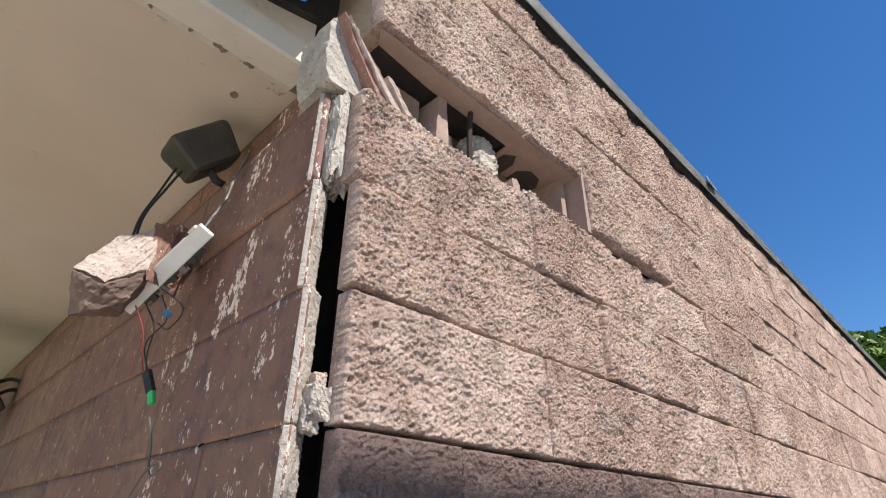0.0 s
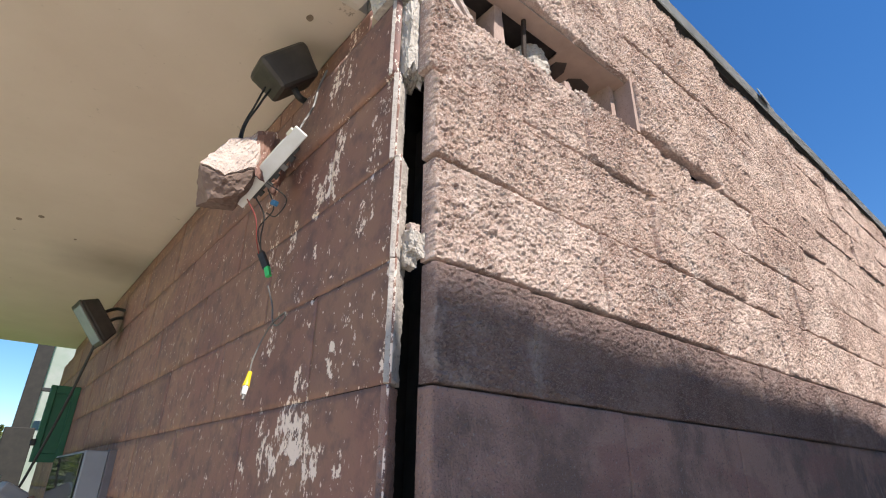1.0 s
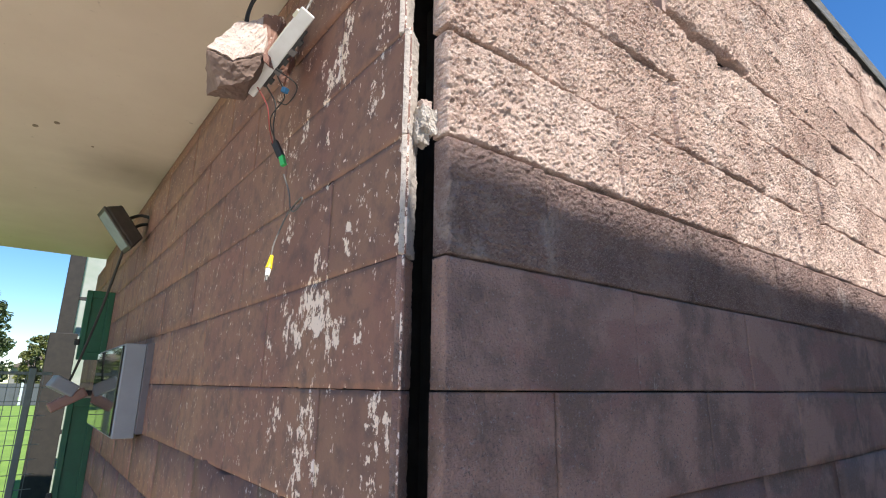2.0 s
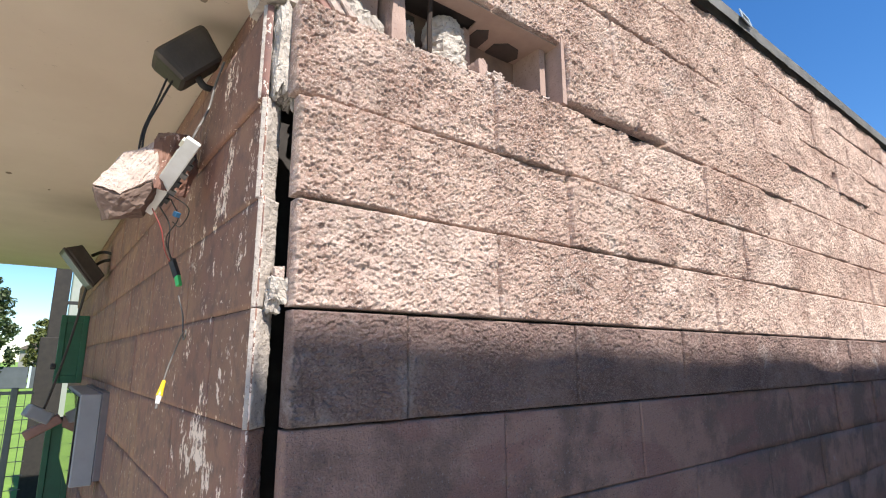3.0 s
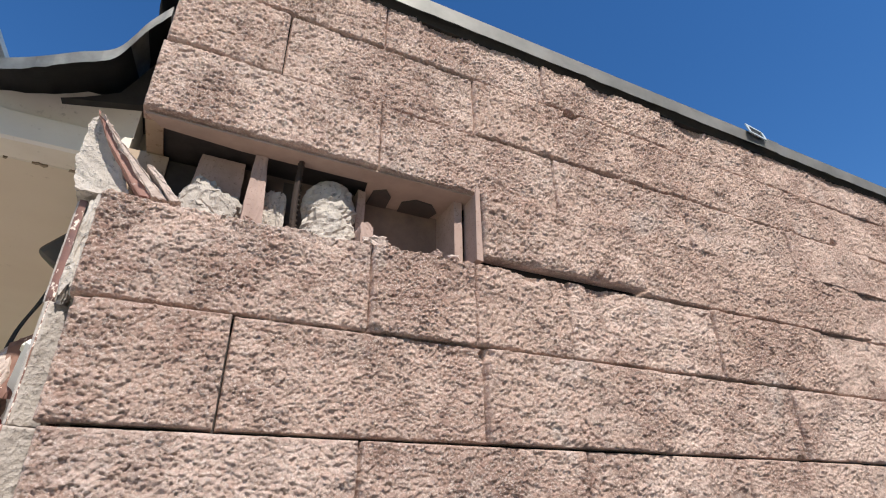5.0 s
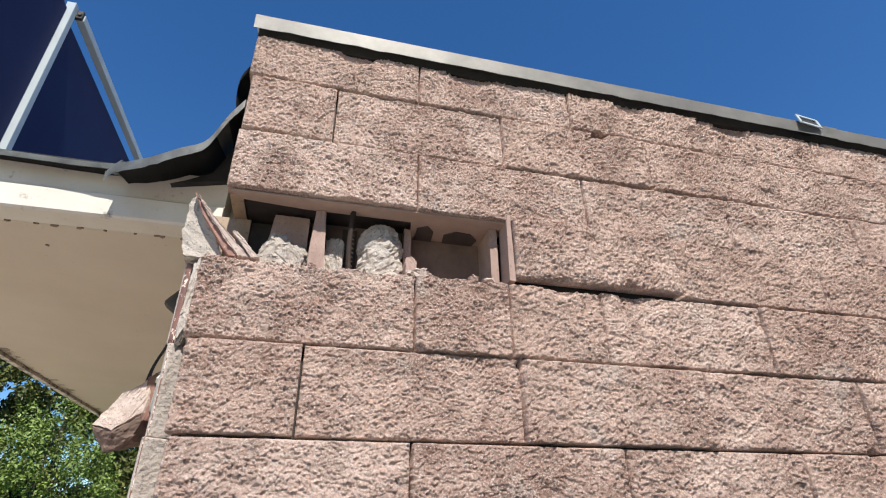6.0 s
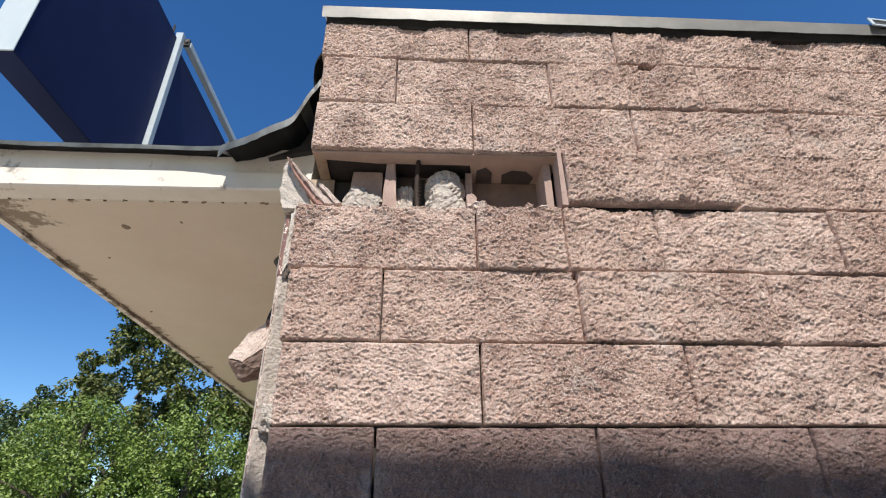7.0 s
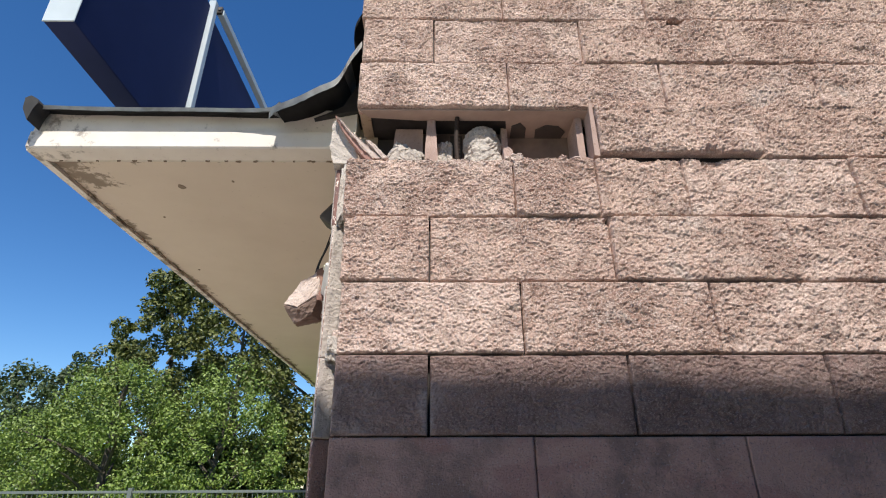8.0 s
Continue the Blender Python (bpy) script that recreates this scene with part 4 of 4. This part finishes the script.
def build_cover():
    th = thing("plastic_cover", "long white plastic device cover hanging loose on its wires", "cover", (0.262, 1.045, 2.13))
    o = Matrix.Translation((-0.262, -1.045, -2.13))
    a, b = Vector((0.290, 0.953, 2.194)), Vector((0.234, 1.142, 2.066))
    side = (0.888, -0.045, -0.456)

    def add(name, bm, mat, label=""):
        bm.transform(o)
        return part(name, bm, mat, th, label)
    add("shell", bar_between(a, b, 0.014, 0.034, 0.003, side), WHITE_PLASTIC)
    d = (b - a)
    off = Vector((-0.011, 0.002, 0.006))
    add("inner_rib", bar_between(a + 0.18 * d + off, a + 0.72 * d + off, 0.008, 0.012, 0.002, side), PLASTIC, "ivory inner rib")
    add("clip", bar_between(a + 0.04 * d + off, a + 0.12 * d + off, 0.016, 0.018, 0.002, side), PLASTIC)
    add("clip", bar_between(a + 0.84 * d + off, a + 0.95 * d + off, 0.018, 0.020, 0.002, side), PLASTIC)
    add("circuit_board", bar_between(a + 0.15 * d - 1.45 * off, a + 0.85 * d - 1.45 * off, 0.006, 0.010, 0.001, side), BLACK, "dark circuit board")
    for k in range(5):
        add("component", bar_between(a + (0.25 + 0.12 * k) * d - 1.9 * off, a + (0.31 + 0.12 * k) * d - 1.9 * off, 0.009, 0.012 + 0.004 * (k % 2), 0.001, side), GREY_WIRE if k % 2 else BLACK)


build_cover()


def cable(name, label, strands, at, extra=(), sag=(0, 0, 0)):
    th = thing(name, label, "cable", Vector(at) + Vector(sag))
    o = Matrix.Translation(-Vector(at))
    for mat, r, pts in strands:
        bm = tube(pts, r, 6)
        bm.transform(o)
        part("strand", bm, mat, th)
    for nm, bm, mat, lab in extra:
        bm.transform(o)
        part(nm, bm, mat, th, lab)
    return th


cable("wire_bundle", "thin dark wires dangling from the loose cover to a green connector",
      [(BLACK, 0.0016, [(0.262, 1.085, 2.085), (0.286, 1.075, 2.04), (0.290, 1.085, 1.99), (0.306, 1.11, 1.955)]),
       (RED_WIRE, 0.0014, [(0.250, 1.10, 2.08), (0.270, 1.08, 2.03), (0.283, 1.09, 1.985), (0.304, 1.115, 1.955)]),
       (BLACK, 0.0014, [(0.280, 1.06, 2.10), (0.300, 1.06, 2.055), (0.285, 1.095, 2.01), (0.308, 1.105, 1.955)]),
       (BLACK, 0.0013, [(0.270, 1.05, 2.11), (0.315, 1.03, 2.075), (0.305, 1.05, 2.035), (0.292, 1.08, 2.05)])],
      (0.29, 1.08, 2.02),
      [("connector", bar_between((0.305, 1.112, 1.965), (0.316, 1.089, 1.922), 0.011, 0.016, 0.002), BLACK, "black connector"),
       ("plug", bar_between((0.316, 1.088, 1.924), (0.320, 1.080, 1.900), 0.009, 0.012, 0.001), GREEN_PLASTIC, "bright green terminal"),
       ("terminal", bar_between((0.290, 1.045, 2.062), (0.295, 1.033, 2.056), 0.011, 0.012, 0.001), BLUE_PLASTIC, "blue terminal block")], (-0.008, 0.0, -0.018))
cable("data_cable", "grey cable looping down the wall to a yellow plug",
      [(GREY_WIRE, 0.0018, [(0.322, 1.075, 1.895), (0.332, 1.06, 1.85), (0.334, 1.05, 1.812), (0.328, 1.01, 1.793), (0.322, 0.962, 1.795), (0.321, 0.955, 1.806), (0.328, 0.99, 1.812), (0.332, 1.05, 1.803),
                            (0.330, 1.085, 1.775), (0.318, 1.085, 1.735), (0.306, 1.06, 1.70)])],
      (0.33, 1.03, 1.80),
      [("plug", tube([(0.308, 1.062, 1.703), (0.302, 1.053, 1.683), (0.299, 1.049, 1.672)], 0.004, 10, 0.0075), YELLOW, "yellow plug body"),
       ("tip", tube([(0.299, 1.049, 1.672), (0.296, 1.044, 1.656)], 0.006, 10, 0.0045, curve=False), WHITE_PLASTIC, "white plug tip"),
       ("pin", tube([(0.296, 1.044, 1.656), (0.294, 1.041, 1.646)], 0.003, 8, curve=False), GREY_WIRE, "")], (-0.010, 0.0, -0.036))
cable("supply_cable", "grey cable running from the floodlight bracket to the loose cover",
      [(GREY_WIRE, 0.0028, [(0.345, 0.985, 2.425), (0.330, 0.985, 2.36), (0.318, 0.975, 2.29), (0.295, 0.965, 2.225), (0.286, 0.965, 2.195)])], (0.32, 0.98, 2.3))
cable("lamp_cable", "pair of dark cables hanging from the askew floodlight",
      [(BLACK, 0.0028, [(0.246, 1.135, 2.415), (0.228, 1.135, 2.34), (0.205, 1.12, 2.25), (0.20, 1.10, 2.14)]),
       (BLACK, 0.0028, [(0.258, 1.13, 2.410), (0.238, 1.13, 2.35), (0.210, 1.12, 2.255), (0.21, 1.10, 2.14)])], (0.21, 1.09, 2.26))
cable("wall_cable", "black cable sagging from the far floodlight to the wall lamp",
      [(BLACK, 0.007, [(0.255, 3.30, 2.13), (0.22, 3.6, 1.80), (0.17, 3.85, 1.50), (0.15, 3.95, 1.40)])], (0.19, 3.6, 1.8))

# ---- end of the canopy: pale panel, dark post, mesh fence ----
neighbour = tagged(part("neighbour_wall", box(0.36, 8.3, 0.0, 1.6, 8.6, 3.4, 0.01), PALE_GREEN), "pale green-white weathered wall of a neighbouring shed", "wall", kind="structure")
post = thing("yard_post", "dark timber post standing by the neighbouring wall", "post", (0.15, 8.0, 0.0))
part("shaft", box(0.01, -0.04, 0.0, 0.18, 0.04, 3.3, 0.008), DARK_WOOD, post)
part("lower_sleeve", box(-0.05, -0.06, 0.0, 0.235, 0.06, 1.98, 0.008), DARK_WOOD, post)
part("cross_bar", box(0.18, -0.03, 0.80, 0.36, 0.03, 0.85, 0.003), BLACK, post)
part("cross_bar", box(0.18, -0.03, 2.40, 0.36, 0.03, 2.44, 0.003), BLACK, post)


def build_fence():
    y, x0, x1, top = 5.0, -14.0, 0.10, 1.46
    th = thing("fence", "green welded wire mesh fence along the meadow", "fence", (x0, y, 0))
    o = Vector((-x0, -y, 0))
    x = x0
    while x <= x1 + 0.01:
        bm = box(x - 0.022, y - 0.022, 0, x + 0.022, y + 0.022, top + 0.04, 0.004)
        bm.transform(Matrix.Translation(o))
        part("post", bm, WIRE_GREEN, th)
        x += 2.33
    wires = []
    z = 0.06
    while z < top + 0.001:
        wires.append(("wire", box(x0, y - 0.0025, z, x1, y + 0.0025, z + 0.005)))
        z += 0.10
    for nm, bm in wires:
        bm.transform(Matrix.Translation(o))
        part(nm, bm, WIRE_GREEN, th)
    verts, faces = [], []
    x = x0
    while x < x1:
        i = len(verts)
        for dz in (0.04, top + 0.02):
            for dx, dy in ((-0.0022, -0.0022), (0.0022, -0.0022), (0.0022, 0.0022), (-0.0022, 0.0022)):
                verts.append((x + dx - x0, dy, dz))
        for k in range(4):
            faces.append((i + k, i + (k + 1) % 4, i + 4 + (k + 1) % 4, i + 4 + k))
        x += 0.05
    mesh = bpy.data.meshes.new("mesh_wires")
    mesh.from_pydata(verts, [], faces)
    tagged(obj("mesh_wires", mesh, WIRE_GREEN, th), kind="stuff")
    bm = box(0, -0.012, top - 0.01, x1 - x0, 0.012, top + 0.014, 0.003)
    part("top_rail", bm, WIRE_GREEN, th)


build_fence()


# ---- trees, hedges, houses ----
def tree(at, height, radius, material, seed, label, leaves=5200, leaf=0.13, low=0.12, spread=1.0, trunk=0.14):
    rnd = random.Random(seed)
    th = thing("tree", label, "tree", at, "trees beyond the fence")
    base = [(0, 0, 0), (0.1 * rnd.uniform(-1, 1), 0.1 * rnd.uniform(-1, 1), height * 0.35), (0.2 * rnd.uniform(-1, 1), 0.2 * rnd.uniform(-1, 1), height * 0.9)]
    limbs = [tube(base, trunk, 8, trunk * 0.15)]
    clumps = []
    n = 84
    for k in range(n):
        t = low + (0.98 - low) * (k + 0.5) / n
        prof = math.sin(min(1.0, (t - low) / (1 - low) * 0.9 + 0.1) * math.pi) ** 0.6 * spread
        a = k * 2.4 + rnd.uniform(-0.4, 0.4)
        r = radius * prof * rnd.uniform(0.45, 1.0)
        c = Vector((r * math.cos(a), r * math.sin(a), height * t + rnd.uniform(-0.25, 0.25)))
        clumps.append((c, radius * rnd.uniform(0.13, 0.25)))
        if k % 6 == 0:
            limbs.append(tube([(0, 0, max(0.3, c.z - 0.8)), (c.x * 0.5, c.y * 0.5, c.z - 0.3), tuple(c)], trunk * 0.35, 5, trunk * 0.06))
    part("trunk", merge(*limbs), BARK, th)
    g = np.random.default_rng(seed)
    idx = g.integers(0, n, leaves)
    cc = np.array([c[0][:] for c in clumps])[idx]
    rr = np.array([c[1] for c in clumps])[idx]
    d = g.normal(size=(leaves, 3))
    d /= np.linalg.norm(d, axis=1)[:, None]
    p = cc + d * (rr * g.uniform(0.25, 1.10, leaves) ** 0.6)[:, None]
    nrm = d * 0.6 + g.normal(size=(leaves, 3)) * 0.7 + np.array((0, 0, 0.5))
    nrm /= np.linalg.norm(nrm, axis=1)[:, None]
    u = np.cross(nrm, g.normal(size=(leaves, 3)))
    u /= np.linalg.norm(u, axis=1)[:, None]
    v = np.cross(nrm, u)
    s = (leaf * g.uniform(0.6, 1.25, leaves))[:, None]
    quad = np.stack([p - u * s * 0.62, p + v * s * 0.34 + nrm * s * 0.1, p + u * s * 0.62, p - v * s * 0.34 + nrm * s * 0.1], 1)
    mesh = bpy.data.meshes.new("crown")
    mesh.from_pydata(quad.reshape(-1, 3).tolist(), [], np.arange(leaves * 4).reshape(-1, 4).tolist())
    obj("crown", mesh, material, th)
    return th


tree((-6.4, 11.5, 0), 4.0, 2.0, LEAF_BRIGHT, 3, "bright green broad-leaved tree in full sun", 30000, 0.062, 0.05)
tree((-8.2, 12.2, 0), 3.0, 1.7, LEAF_BRIGHT, 4, "low bright green tree at the meadow edge", 22000, 0.062, 0.03)
tree((-4.2, 11.8, 0), 3.9, 1.7, LEAF_BRIGHT, 14, "bright green tree close behind the fence", 25000, 0.062, 0.03)
tree((-7.6, 15.5, 0), 8.2, 1.7, LEAF_OLIVE, 5, "tall olive-green tree with open crown", 21000, 0.115, 0.08)
tree((-5.2, 15.0, 0), 7.6, 1.9, LEAF_OLIVE, 6, "tall olive-green tree with gaps in the crown", 21000, 0.115, 0.06)
tree((-2.7, 14.5, 0), 6.6, 1.9, LEAF_OLIVE, 7, "olive-green tree close behind the fence", 26000, 0.11, 0.01)
tree((-3.35, 13.2, 0), 2.8, 1.3, LEAF_OLIVE, 21, "low olive-green bush close behind the fence", 12000, 0.10, 0.0, trunk=0.05)
# Added bush; its dark leaf colour stands for shade between the crowns.
tree((-5.3, 13.4, 0), 3.2, 1.6, LEAF_DARK, 22, "dark-leaved bush added to darken the gap between the trees", 12000, 0.11, 0.0, trunk=0.05)
tree((-9.3, 16.0, 0), 6.3, 0.9, LEAF_OLIVE, 8, "slim olive-green tree behind the others", 4500, 0.12, 0.15)
tree((-13.2, 20.0, 0), 6.2, 1.5, LEAF_DARK, 9, "dark conifer-like tree beyond the meadow", 7000, 0.14, 0.06)
tree((-16.0, 21.0, 0), 6.0, 2.4, LEAF_DARK, 10, "dark wide tree beyond the meadow", 8000, 0.15, 0.06)
tree((-12.0, 17.0, 0), 4.1, 1.9, LEAF_DARK, 13, "dark bushy tree at the meadow edge", 7000, 0.13, 0.04)
tree((-2.2, 34.0, 0), 5.6, 1.5, LEAF_DARK, 11, "dark rounded tree beyond the meadow", 6000, 0.2, 0.08)
tree((0.5, 47.0, 0), 4.4, 1.1, LEAF_OLIVE, 12, "rounded tree by the road", 3500, 0.2, 0.12)


def hill():
    bm = bmesh.new()
    bmesh.ops.create_grid(bm, x_segments=70, y_segments=50, size=0.5)
    for v in bm.verts:
        x, y = v.co.x * 2, v.co.y * 2
        h = max(0.0, 1 - x * x) * max(0.0, 1 - y * y)
        p = Vector((110 + 60 * x, 20 + 75 * y, 0))
        v.co = Vector((p.x, p.y, -0.5 + 27 * h ** 0.7 * (1 + 0.12 * noise.noise(p * 0.05)) + 2.2 * h ** 0.5 * noise.noise(p * 0.24)))
    return tagged(part("hill", bm, plain("wooded_slope", (0.05, 0.09, 0.02), (0.10, 0.16, 0.035), 0.3, 0.95, 0, 1.0, 1.2, dist=0.6)), "wooded green hill in the distance", "hill", kind="structure")


hill()


def hill_wood():
    """Leafy crowns scattered over the slope that shows above the wall."""
    g = np.random.default_rng(77)
    quads = []
    for k in range(150):
        x, y = g.uniform(55, 100), g.uniform(-6, 34)
        hx, hy = (x - 110) / 60, (y - 20) / 75
        z = -0.5 + 27 * (max(0, 1 - hx * hx) * max(0, 1 - hy * hy)) ** 0.7
        r = g.uniform(1.3, 2.4)
        n = 260
        d = g.normal(size=(n, 3))
        d /= np.linalg.norm(d, axis=1)[:, None]
        p = np.array((x, y, z + 1.2)) + d * r * g.uniform(0.6, 1.1, n)[:, None]
        u = g.normal(size=(n, 3)) * 0.30
        v = g.normal(size=(n, 3)) * 0.30
        quads.append(np.stack([p - u, p + v, p + u, p - v], 1))
    q = np.concatenate(quads)
    mesh = bpy.data.meshes.new("hill_trees")
    mesh.from_pydata(q.reshape(-1, 3).tolist(), [], np.arange(len(q) * 4).reshape(-1, 4).tolist())
    tagged(obj("hill_trees", mesh, LEAF_BRIGHT), "sunlit wood covering the distant hill", "wood", kind="stuff")


hill_wood()


def house(at, w, d, h, label):
    th = thing("house", label, "house", at, "houses beyond the road")
    part("wall", box(-w / 2, -d / 2, 0, w / 2, d / 2, h), HOUSE, th)
    part("roof", prism([(-w / 2 - 0.3, h), (w / 2 + 0.3, h), (0, h + w * 0.28)], "y", -d / 2 - 0.3, d / 2 + 0.3), ROOF_TILE, th)
    for k in range(3):
        part("window", box(-w * 0.36 + k * w * 0.3, -d / 2 - 0.02, h * 0.35, -w * 0.36 + k * w * 0.3 + w * 0.14, -d / 2 + 0.02, h * 0.75), GLASS, th)


house((-7.0, 62, 0), 7, 6, 2.6, "low white house with a dark roof beyond the road")
house((3.0, 66, 0), 8, 6, 2.6, "pale low house beyond the road")


def roadside_wall():
    th = thing("roadside_fence", "grey board fence with white posts along the road", "fence", (0, 41, 0))
    for k in range(12):
        x = -14 + k * 2.0
        part("panel", box(x, -0.04, 0.0, x + 1.9, 0.04, 1.25), plain("grey_boards", (0.09, 0.10, 0.115), (0.07, 0.08, 0.09), 2, 0.8) if k == 0 else bpy.data.materials["grey_boards"], th)
        part("post", box(x - 0.06, -0.1, 0.0, x + 0.06, 0.0, 1.3), WHITE, th)


roadside_wall()

# ---- unseen block behind the camera, added to shadow the lower front wall ----
caster = thing("shadow_caster", "plain unseen block added to cast the shadow on the lower wall", "building", (0, -7, 0), kind="structure")
# Uneven top line makes the edge of the cast shadow wavy.
caster_top = [(0.4 + 0.2 * k, 6.325 - 0.028 * 0.2 * k + 0.035 * noise.noise(Vector((0.31 * k, 0.0, 2.0))) + 0.03 * noise.noise(Vector((0.9 * k, 5.0, 0.0)))) for k in range(129)]
part("wall", prism([(0.4, 0), (26, 0), *caster_top[::-1]], "y", 0.0, 4.1), RENDER_WALL, caster, "rendered block with an uneven top that shapes the shadow edge")
